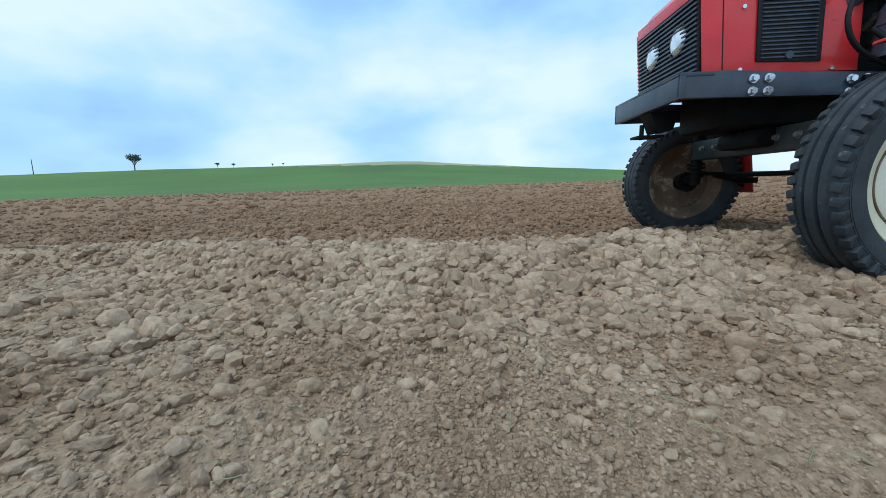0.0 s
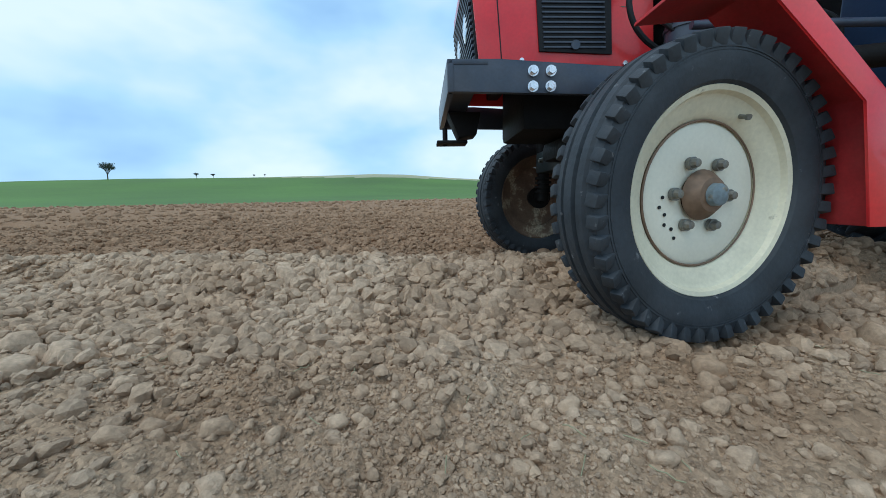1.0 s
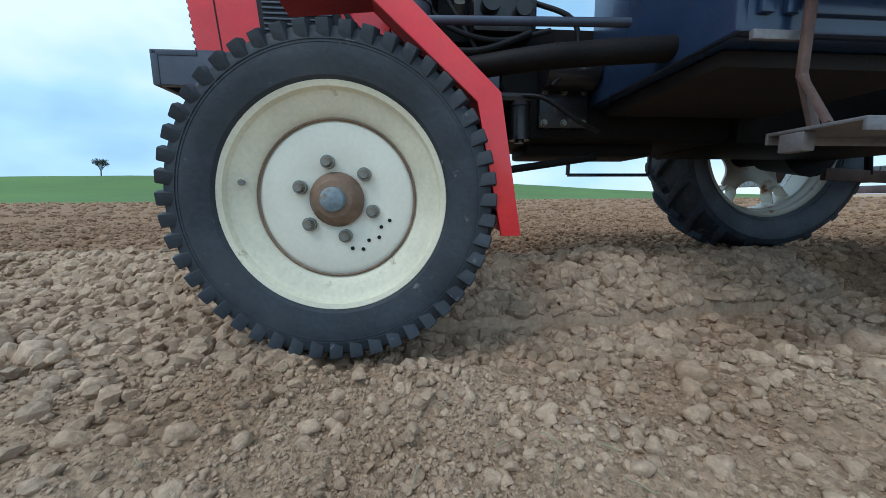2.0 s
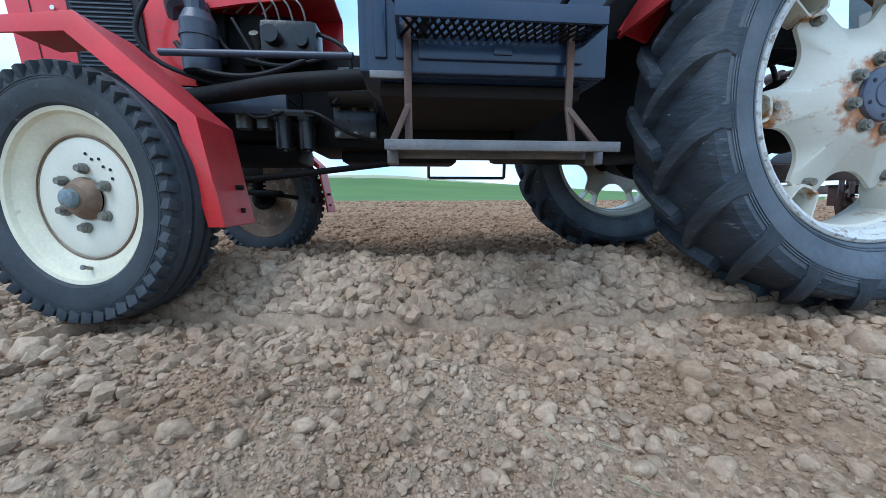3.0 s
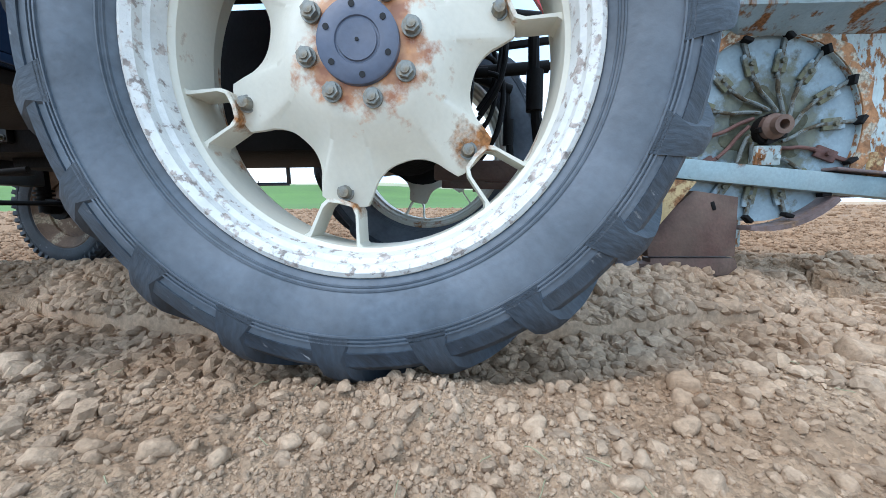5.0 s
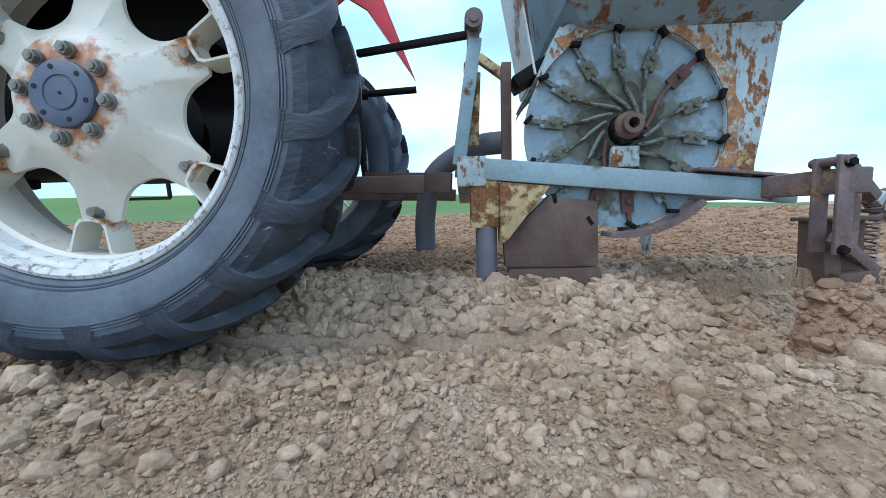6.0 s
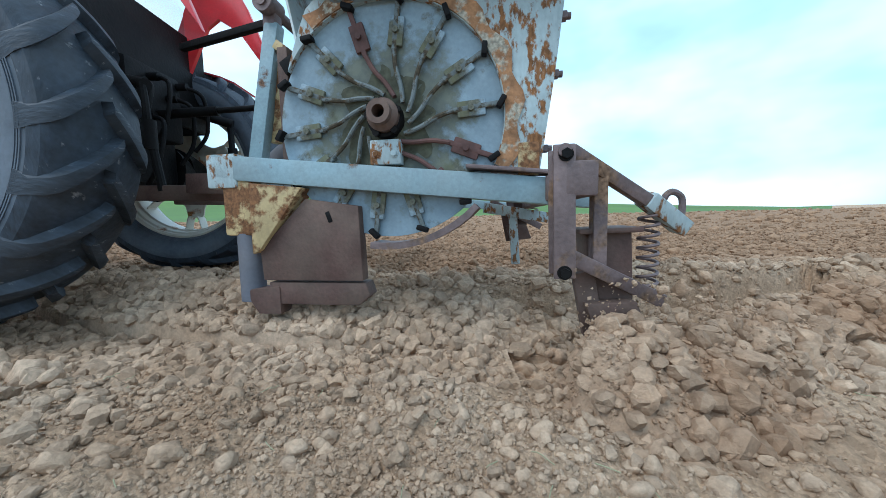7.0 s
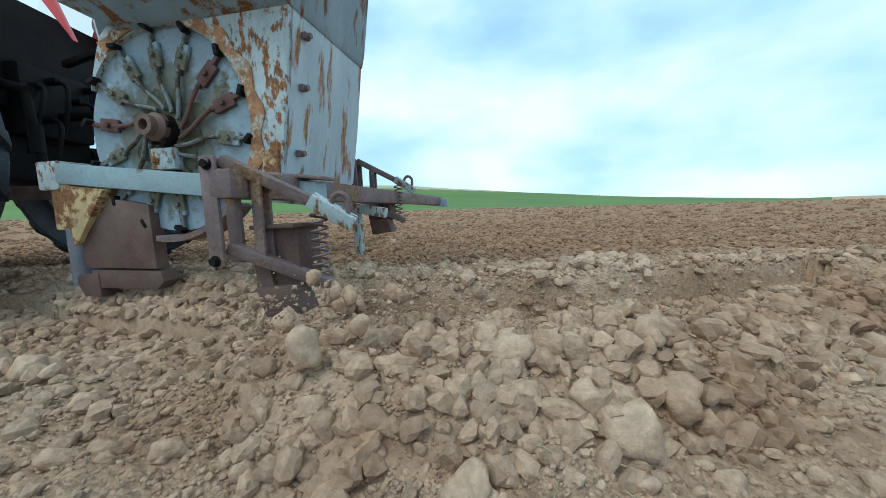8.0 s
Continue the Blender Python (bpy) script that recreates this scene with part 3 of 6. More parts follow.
# clods of soil
def blocky(cuts, seed, faces, sharp):
    """A weathered clod: a ball cut flat by a few planes, then pitted."""
    g = np.random.default_rng(seed)
    bm = bmesh.new()
    bmesh.ops.create_icosphere(bm, subdivisions=cuts, radius=1.0)
    normals = g.normal(size=(faces, 3))
    normals /= np.linalg.norm(normals, axis=1)[:, None]
    depth = 0.5 + 0.34 * g.random(faces)
    off = Vector((seed * 1.7, seed * 2.3, 1.0))
    for p in bm.verts:
        d = np.array(p.co.normalized()[:])
        c = normals @ d
        flat = min([1.0] + [float(h / q) for h, q in zip(depth, c) if q > 0.05])
        r = flat * sharp + (1 - sharp) * 0.86
        r *= 1 + 0.2 * noise.noise(p.co * 1.4 + off) + 0.14 * noise.noise(p.co * 3.7 + off) + 0.05 * noise.noise(p.co * 8.0 + off)
        p.co = Vector(d * r * np.array([1.0, 0.9, 0.84]))
    bm.verts.index_update()
    v = np.array([p.co[:] for p in bm.verts])
    f = np.array([[q.index for q in p.verts] for p in bm.faces])
    bm.free()
    return v, f


SMALL = [blocky(2, s, 10, 1.0) for s in range(14)]
BIG = [blocky(3, s + 50, 12, 0.97) for s in range(8)]


def ico0(seed):
    t = (1 + 5 ** 0.5) / 2
    v = np.array([(-1, t, 0), (1, t, 0), (-1, -t, 0), (1, -t, 0), (0, -1, t), (0, 1, t), (0, -1, -t), (0, 1, -t), (t, 0, -1), (t, 0, 1), (-t, 0, -1), (-t, 0, 1)], float)
    f = np.array([(0, 11, 5), (0, 5, 1), (0, 1, 7), (0, 7, 10), (0, 10, 11), (1, 5, 9), (5, 11, 4), (11, 10, 2), (10, 7, 6), (7, 1, 8),
                  (3, 9, 4), (3, 4, 2), (3, 2, 6), (3, 6, 8), (3, 8, 9), (4, 9, 5), (2, 4, 11), (6, 2, 10), (8, 6, 7), (9, 8, 1)])
    g = np.random.default_rng(seed)
    return v / 1.9 * (1 + 0.3 * (g.random((12, 1)) - 0.5)) * np.array([1, 0.85, 0.7]), f


def grain_shape(seed):
    g = np.random.default_rng(seed)
    v = np.array([(1, 0, 0), (-1, 0, 0), (0, 1, 0), (0, -1, 0), (0, 0, 1), (0, 0, -1)], float) + g.normal(0, 0.22, (6, 3))
    f = np.array([(0, 2, 4), (2, 1, 4), (1, 3, 4), (3, 0, 4), (2, 0, 5), (1, 2, 5), (3, 1, 5), (0, 3, 5)])
    return v, f


CRUMB = [ico0(s) for s in range(10)]
GRAIN = [grain_shape(s) for s in range(12)]


def pile(points, sizes, shapes, gen):
    """Vertices and triangles of many clods at once."""
    vs, fs, base = [], [], 0
    kinds = gen.integers(0, len(shapes), len(points))
    for k, (v, f) in enumerate(shapes):
        pick = np.nonzero(kinds == k)[0]
        if not len(pick):
            continue
        a, b = gen.random(len(pick)) * 2 * np.pi, (gen.random(len(pick)) - 0.5) * 1.6
        ca, sa, cb, sb = np.cos(a), np.sin(a), np.cos(b), np.sin(b)
        rot = np.stack([np.stack([ca, -sa * cb, sa * sb], -1), np.stack([sa, ca * cb, -ca * sb], -1), np.stack([0 * a, sb, cb], -1)], 1)
        stretch = 0.75 + 0.5 * gen.random((len(pick), 1, 3))
        w = np.einsum("nij,nvj->nvi", rot, v[None] * stretch) * sizes[pick][:, None, None] + points[pick][:, None, :]
        vs.append(w.reshape(-1, 3))
        fs.append((f[None] + (base + np.arange(len(pick)) * len(v))[:, None, None]).reshape(-1, 3))
        base += w.shape[0] * w.shape[1]
    return np.concatenate(vs), np.concatenate(fs)


def scatter(count, r0, r1, lo, hi, gen, power=1.0):
    r = np.exp(gen.random(count) ** power * np.log(r1 / r0)) * r0
    a = np.radians((gen.random(count) - 0.5) * 146)
    x, y = r * np.sin(a), r * np.cos(a)
    s = r * (lo + (hi - lo) * gen.random(count) ** 4)
    d = y - track_y(x)
    keep = ~((d > -0.19) & (d < np.where(np.abs(x) < 1.75, 0.37, 0.19)) & (np.abs(x) < 2.8))
    patchy = value_noise(x * 2.1 + 40, y * 2.1) + 0.6 * value_noise(x * 6, y * 6 + 70)
    keep &= gen.random(count) < np.clip(0.66 + 1.0 * patchy, 0.35, 1)
    return x[keep], y[keep], s[keep]


def build_clods():
    gen = np.random.default_rng(3)
    x, y, s = scatter(76000, 0.28, 9, 0.0026, 0.0075, gen)
    s = np.clip(s, 0.0015, 0.015)
    v, f = pile(np.stack([x, y, rutted(x, y) + s * 0.3], -1), s, GRAIN, gen)
    x, y, s = scatter(30000, 0.28, 12, 0.005, 0.0135, gen)
    s = np.clip(s, 0.003, 0.024)
    v2, f2 = pile(np.stack([x, y, rutted(x, y) + s * 0.3], -1), s, CRUMB, gen)
    v, f = np.concatenate([v, v2]), np.concatenate([f, f2 + len(v)])
    # rougher clods over the ploughed field further out
    x, y, s = scatter(9000, 2.3, 40, 0.0035, 0.013, gen)
    s = np.clip(s, 0.012, 0.13)
    v2, f2 = pile(np.stack([x, y, rutted(x, y) + s * 0.2], -1), s, CRUMB, gen)
    v, f = np.concatenate([v, v2]), np.concatenate([f, f2 + len(v)])
    ob = new("soil_crumbs", fast_mesh("soil_crumbs", v, f, M_CLOD, True))
    tagged(ob, "dry crumbs of soil strewn over the field", "soil", kind="stuff")
    x, y, s = scatter(10500, 0.3, 15, 0.0085, 0.031, gen, 0.9)
    s = np.clip(s, 0.006, 0.036)
    bx, by = gen.uniform(-2.6, 2.6, 900), gen.uniform(1.13, 2.0, 900)
    by = by + 0.13 * np.minimum(bx * bx, 4.0)
    bs = 0.012 + 0.03 * gen.random(900) ** 2.0
    keep = (by > track_y(bx) + 0.44) | (np.abs(bx) > 1.75)
    x, y, s = np.concatenate([x, bx[keep]]), np.concatenate([y, by[keep]]), np.concatenate([s, bs[keep]])
    v, f = pile(np.stack([x, y, rutted(x, y) + s * 0.36], -1), s, SMALL, gen)
    ob = new("soil_lumps", fast_mesh("soil_lumps", v, f, M_CLOD, True))
    tagged(ob, "dry grey-brown lumps of soil on the field", "soil", kind="stuff")
    # dry straw
    sv, sf = [], []
    for k in range(70):
        r, g = 0.4 * 9 ** gen.random(), radians((gen.random() - 0.5) * 120)
        px, py = r * math.sin(g), r * math.cos(g)
        length, head = 0.015 + 0.03 * gen.random(), gen.random() * 6.28
        pz = float(rutted(np.array(px), np.array(py))) + 0.014
        for i in range(5):
            u = i / 4 - 0.5
            qx, qy, qz = px + length * u * math.cos(head), py + length * u * math.sin(head), pz + 0.006 * gen.random()
            sv += [(qx - 0.0009 * math.sin(head), qy + 0.0009 * math.cos(head), qz), (qx + 0.0009 * math.sin(head), qy - 0.0009 * math.cos(head), qz), (qx, qy, qz + 0.0014)]
        o = k * 15
        for i in range(4):
            for j in range(3):
                sf.append((o + 3 * i + j, o + 3 * i + (j + 1) % 3, o + 3 * i + 3 + (j + 1) % 3, o + 3 * i + 3 + j))
    tagged(new("straw", fast_mesh("straw", np.array(sv), np.array(sf), M_STUBBLE)), "bits of pale dry straw on the soil", "straw", kind="stuff")
    # lumps that can be told apart
    meshes = []
    for k, (v, f) in enumerate(BIG):
        me = fast_mesh("clod", v, f, M_CLOD)
        meshes.append(me)
    count = 0
    while count < 290:
        r = 0.42 * (5.5 / 0.42) ** gen.random()
        a = radians((gen.random() - 0.5) * 128)
        px, py = r * math.sin(a), r * math.cos(a)
        if -0.2 < py - track_y(px) < 0.46:
            continue
        size = min(r, 1.6) * (0.018 + 0.03 * gen.random() ** 3)
        ob = new("clod", meshes[int(gen.integers(0, 8))])
        ob.parent = ground
        ob.location = (px, py, float(rutted(np.array(px), np.array(py))) + size * 0.05)
        ob.rotation_euler = (gen.random() * 0.8, gen.random() * 0.8, gen.random() * 6.28)
        ob.scale = (size, size * (0.8 + 0.4 * gen.random()), size * (0.75 + 0.3 * gen.random()))
        count += 1


build_clods()


def soil_patch(name, x0, x1, ya, yb, height, mat, seed, crumbs, size, nx=24, ny=42, power=3, drop=0.09, grains=350):
    """A slab of loose soil from x0 to x1, with its own crumbs. ya, yb: its edges in y, functions of x. height: its top."""
    gen = np.random.default_rng(seed)
    u, v = np.meshgrid(np.linspace(0, 1, nx), np.linspace(0, 1, ny), indexing="ij")
    wob = 0.03 * value_noise(v * 5 + seed, v * 0 + seed * 3.1)
    x = x0 - 0.03 + (x1 - x0 + 0.06) * u + np.where((u == 0) | (u == 1), wob, 0)
    lo, hi = ya(x), yb(x)
    y = lo + (hi - lo) * v
    z = height(x, y, v)
    rim = (u == 0) | (u == 1) | (v == 0) | (v == 1)
    z = np.where(rim, z - drop, z)
    verts = np.stack([x, y, z], -1).reshape(-1, 3)
    i, j = np.meshgrid(np.arange(nx - 1), np.arange(ny - 1), indexing="ij")
    a, b, c, d = i * ny + j, (i + 1) * ny + j, (i + 1) * ny + j + 1, i * ny + j + 1
    tris = np.concatenate([np.stack([a, b, c], -1).reshape(-1, 3), np.stack([a, c, d], -1).reshape(-1, 3)])
    cu, cv = gen.random(crumbs), gen.random(crumbs) * 0.92 + 0.04
    cx = x0 + (x1 - x0) * cu
    cy = ya(cx) + (yb(cx) - ya(cx)) * cv
    s = size[0] + (size[1] - size[0]) * gen.random(crumbs) ** power
    cz = height(cx, cy, cv) + s * 0.05
    at = np.stack([cx, cy, cz], -1)
    fine, large = s < 0.018, s >= 0.018
    pv, pf = pile(at[fine], s[fine], CRUMB, gen)
    lv, lf = pile(at[large] + np.array([0, 0, 1.0]) * (s[large] * 0.2)[:, None], s[large], SMALL, gen)
    pv, pf = np.concatenate([pv, lv]), np.concatenate([pf, lf + len(pv)])
    gu, gv = gen.random(grains), gen.random(grains) * 0.94 + 0.03
    gx = x0 + (x1 - x0) * gu
    gy = ya(gx) + (yb(gx) - ya(gx)) * gv
    gs = 0.0022 + 0.005 * gen.random(grains) ** 2
    qv, qf = pile(np.stack([gx, gy, height(gx, gy, gv) + gs * 0.4], -1), gs, GRAIN, gen)
    pv, pf = np.concatenate([pv, qv]), np.concatenate([pf, qf + len(pv)])
    me = fast_mesh(name, np.concatenate([verts, pv]), np.concatenate([tris, pf + len(verts)]), mat, True)
    centre = ((x0 + x1) / 2, float((ya(np.array((x0 + x1) / 2)) + yb(np.array((x0 + x1) / 2))) / 2), 0.0)
    me.transform(Matrix.Translation(centre).inverted())
    ob = new(name, me)
    ob.location = centre
    return ob, centre


SUNK, RIDGE, TOSSED, FURROW, SPRAY = [], [], [], [], []


def build_track():
    """Loose soil in the wheel track, which the wheels press down."""
    n = 30
    for k in range(n):
        x0, x1 = -2.7 + 5.4 * k / n, -2.7 + 5.4 * (k + 1) / n
        ob, c = soil_patch("track_soil", x0, x1, lambda x: track_y(x) - 0.185, lambda x: track_y(x) + 0.185,
                           lambda x, y, v: relief(x, y), M_CLOD, 100 + k, 330, (0.004, 0.034), power=4)
        tagged(ob, "loose dry soil that a wheel presses into a track", "soil", "pressed soil along the wheel track")
        SUNK.append((ob, c))


def ridge_near(x):
    return 0.37 + 0.40 * np.minimum(x * x, 1.2) + 0.05 * value_noise(x * 4, x * 0 + 2)


def ridge_far(x):
    return 0.80 + 0.24 * np.minimum(x * x, 1.6)


def ridge_top(x, y, v):
    crest = 0.125 + 0.06 * value_noise(x * 3.1, y * 2 + 12)
    prof = step(0.0, 0.66, v) * (1 - 0.6 * step(0.74, 1.0, v))
    return (-0.02 + crest * prof + 0.026 * value_noise(x * 8, y * 8 + 4) + 0.012 * value_noise(x * 24 + 3, y * 24)
            + 0.007 * value_noise(x * 60, y * 60) + 0.3 * lumps(x, y, 0.036, 1, 0.6) + 0.6 * lumps(x, y, 0.017, 2, 0.7))


def build_ridge():
    """Soil that the covering tools turn up beside the planter."""
    n = 15
    for k in range(n):
        x0, x1 = -0.55 + 3.3 * (k - 0.7) / n, -0.55 + 3.3 * (k + 1.7) / n
        mid = (x0 + x1) / 2

        def sloped(x, y, v, mid=mid):
            out = np.abs(x - mid) / 0.22 + 0.3 * value_noise(x * 13 + 5, y * 13)
            return ridge_top(x, y, v) - 0.2 * step(0.45, 1.15, out)

        ob, c = soil_patch("turned_soil", x0, x1, ridge_near, ridge_far, sloped, M_FRESH, 300 + k, 1200, (0.0045, 0.036), 40, 60, 6.0, 0.16, 1500)
        tagged(ob, "freshly turned brown cloddy soil beside the furrow", "soil", "turned soil along the furrow")
        RIDGE.append((ob, c))


def build_furrow():
    """Soil over the furrow, which the opener shoe pushes down."""
    n = 20
    for k in range(n):
        x0, x1 = -1.72 + 3.44 * k / n, -1.72 + 3.44 * (k + 1) / n
        ob, c = soil_patch("furrow_soil", x0, x1, lambda x: track_y(x) + 0.18, lambda x: track_y(x) + 0.435,
                           lambda x, y, v: relief(x, y), M_CLOD, 500 + k, 260, (0.006, 0.042), power=2.6)
        tagged(ob, "loose soil that the planter opens into a furrow", "soil", "opened soil along the furrow")
        FURROW.append((ob, c))


build_track()
build_furrow()
build_ridge()


def build_tossed():
    gen = np.random.default_rng(12)
    for k in range(190):
        v, f = (BIG if k % 9 == 0 else SMALL)[k % 8]
        size = 0.009 + 0.02 * gen.random() ** 3 + (0.012 + 0.016 * gen.random() if k % 9 == 0 else 0.0)
        me = fast_mesh("tossed_clod", v * size, f, M_FRESH)
        ob = new("tossed_clod", me)
        tagged(ob, "brown clod of soil thrown up by the planter", "clod", "clods thrown beside the planter")
        x = -0.62 + 1.9 * gen.random()
        y = float(ridge_near(np.array(x))) + 0.04 + 0.34 * gen.random()
        TOSSED.append((ob, x, y, size, gen.random(6)))
    # loose crumbs that fly in swarms
    for k in range(24):
        gx = gen.normal(0, 0.06, (230, 3)) * np.array([1.1, 0.8, 0.8])
        v, f = pile(gx, 0.0013 + 0.006 * gen.random(230) ** 4, GRAIN, gen)
        ob = new("flying_soil", fast_mesh("flying_soil", v, f, M_FRESH, True))
        tagged(ob, "swarm of brown crumbs flung up behind the share", "soil", "soil flung up by the planter", "stuff")
        SPRAY.append((ob, -0.75 + 1.7 * (k + 0.5) / 24, 0.66 + 0.22 * gen.random(), gen.random(4)))
    # the few large dry blocks
    for k, (x, y, size) in enumerate(((0.29, 0.50, 0.058), (0.03, 0.42, 0.05), (-0.15, 0.41, 0.046), (-0.30, 0.56, 0.06), (0.13, 0.62, 0.042), (0.40, 0.66, 0.046))):
        v, f = BIG[(k * 3 + 1) % 8]
        ob = new("soil_block", fast_mesh("soil_block", v * size, f, M_CLOD))
        tagged(ob, "large pale dry block of soil turned up", "clod", "large blocks beside the planter")
        TOSSED.append((ob, x, y, size, gen.random(6)))


build_tossed()


# tractor: x = 0 at the front axle, it faces -x, its near side is -y
def empty(name, label, category):
    ob = new(name)
    return tagged(ob, label, category)


tractor = empty("tractor", "red and dark blue farm tractor with dusty tyres and cream wheels", "tractor")
SPIN = []  # wheel, place, half turn, degrees a second, phase


STEER = [(0.0, 3.5), (0.5, 12.0), (1.0, 12.0), (1.5, 5.0), (2.8, -15.0), (3.0, -15.0), (3.5, -8.0), (5.0, -6.0), (8.0, 0.0)]


def front_wheel(side):
    """Narrow ribbed tyre on a cream dished rim. Outside is -y."""
    bm = bmesh.new()
    # dished disc
    lathe(bm, [(-0.012, 0.06), (-0.020, 0.12), (-0.022, 0.186), (-0.014, 0.2), (0.004, 0.2), (0.004, 0.06)], 64)
    wheel = part("front_wheel", bm, M_CREAM if side < 0 else M_BROWN_RIM, tractor, "cream pressed-steel wheel, brown with mud inside")
    bm = bmesh.new()
    prof = [(-0.062, 0.285), (-0.068, 0.278), (-0.064, 0.266), (-0.05, 0.26), (-0.042, 0.248), (-0.036, 0.222), (-0.018, 0.203), (0.02, 0.2),
            (0.034, 0.222), (0.048, 0.25), (0.056, 0.262), (0.068, 0.272), (0.064, 0.286), (0.05, 0.282), (0.03, 0.24), (0.0, 0.215), (-0.03, 0.245), (-0.05, 0.282)]
    lathe(bm, prof, 72)
    part("rim", bm, M_CREAM_DIRTY if side < 0 else M_BROWN_RIM, wheel, "cream rim with chipped edges" if side < 0 else "muddy brown rim")
    # tyre
    bm = bmesh.new()
    R = 0.402
    prof = [(-0.058, 0.272), (-0.076, 0.287), (-0.086, 0.318), (-0.089, 0.345), (-0.087, 0.366), (-0.085, 0.374), (-0.080, 0.390),
            (-0.056, R - 0.004), (-0.05, R + 0.004), (-0.03, R + 0.007), (-0.026, R - 0.005), (-0.019, R - 0.005), (-0.015, R + 0.009),
            (0.015, R + 0.009), (0.019, R - 0.005), (0.026, R - 0.005), (0.03, R + 0.007), (0.05, R + 0.004), (0.056, R - 0.004),
            (0.080, 0.390), (0.085, 0.374), (0.087, 0.366), (0.089, 0.345), (0.086, 0.318), (0.076, 0.287), (0.058, 0.272)]
    lathe(bm, prof, 96)
    # raised rings on the wall
    for y in (-0.0875, 0.0875):
        for r in (0.352, 0.359):
            lathe(bm, [(y - 0.002, r), (y - 0.002, r + 0.003), (y + 0.002, r + 0.003), (y + 0.002, r)], 96)
    # shoulder blocks
    for s in (-1, 1):
        for k in range(48):
            a = 360 / 48 * (k + (0.5 if s > 0 else 0))
            m = Matrix.Rotation(-radians(a), 4, "Y") @ Matrix.Translation((0.384, s * 0.076, 0)) @ Matrix.Rotation(radians(s * 16), 4, "Z") @ Matrix.Rotation(radians(14 * s), 4, "X")
            box(bm, (-0.026, -0.017, -0.0165), (0.021, 0.016, 0.0165), 0.005, m)
    part("tyre", bm, M_RUBBER, wheel, "narrow ribbed black tyre with grey dust")
    bm = bmesh.new()
    lathe(bm, [(-0.0225, 0.196), (-0.0245, 0.199), (-0.0225, 0.2025), (-0.017, 0.2015)], 72)
    part("disc_seam", bm, M_HUB, wheel, "rust-brown seam round the disc")
    # hub and bolts
    bm = bmesh.new()
    lathe(bm, [(-0.024, 0.001), (-0.024, 0.07), (-0.03, 0.068), (-0.042, 0.058), (-0.057, 0.046), (-0.062, 0.001)], 32, False)
    part("hub", bm, M_HUB, wheel, "rusty brown hub")
    bm = bmesh.new()
    lathe(bm, [(-0.06, 0.001), (-0.06, 0.031), (-0.077, 0.029), (-0.081, 0.022), (-0.082, 0.001)], 24, False)
    part("hub_cap", bm, M_CAPBLUE, wheel, "worn blue hub cap")
    first = None
    for k in range(6):
        x, z = polar(0.096, 60 * k + 12)
        if first is None:
            bm = bmesh.new()
            rod(bm, (0, 0, 0), (0, -0.012, 0), 0.0175, seg=16)
            rod(bm, (0, -0.012, 0), (0, -0.025, 0), 0.0145, 0.011, seg=8)
            first = part("wheel_nut", bm, M_BOLT, wheel, at=Matrix.Translation((x, -0.02, z)))
        else:
            again("wheel_nut", first, wheel, Matrix.Translation((x, -0.02, z)))
    hole = None
    for k in range(6):
        x, z = polar(0.132 + 0.012 * (k % 2), 196 + 10.5 * k)
        m = Matrix.Translation((x, -0.0215, z))
        if hole is None:
            bm = bmesh.new()
            rod(bm, (0, 0, 0), (0, -0.002, 0), 0.005, seg=10)
            hole = part("drain_hole", bm, M_BLACK, wheel, at=m)
        else:
            again("drain_hole", hole, wheel, m)
    bm = bmesh.new()
    x, z = polar(0.232, 80)
    rod(bm, (x, -0.03, z), (x * 0.96, -0.058, z * 0.96), 0.006, seg=8)
    rod(bm, (x * 0.96, -0.058, z * 0.96), (x * 0.95, -0.066, z * 0.95), 0.008, seg=8)
    part("valve", bm, M_BOLT, wheel)
    SPIN.append((wheel, (0.0, side * 0.718, 0.383), 0 if side < 0 else 180, 103.0, -117.0))


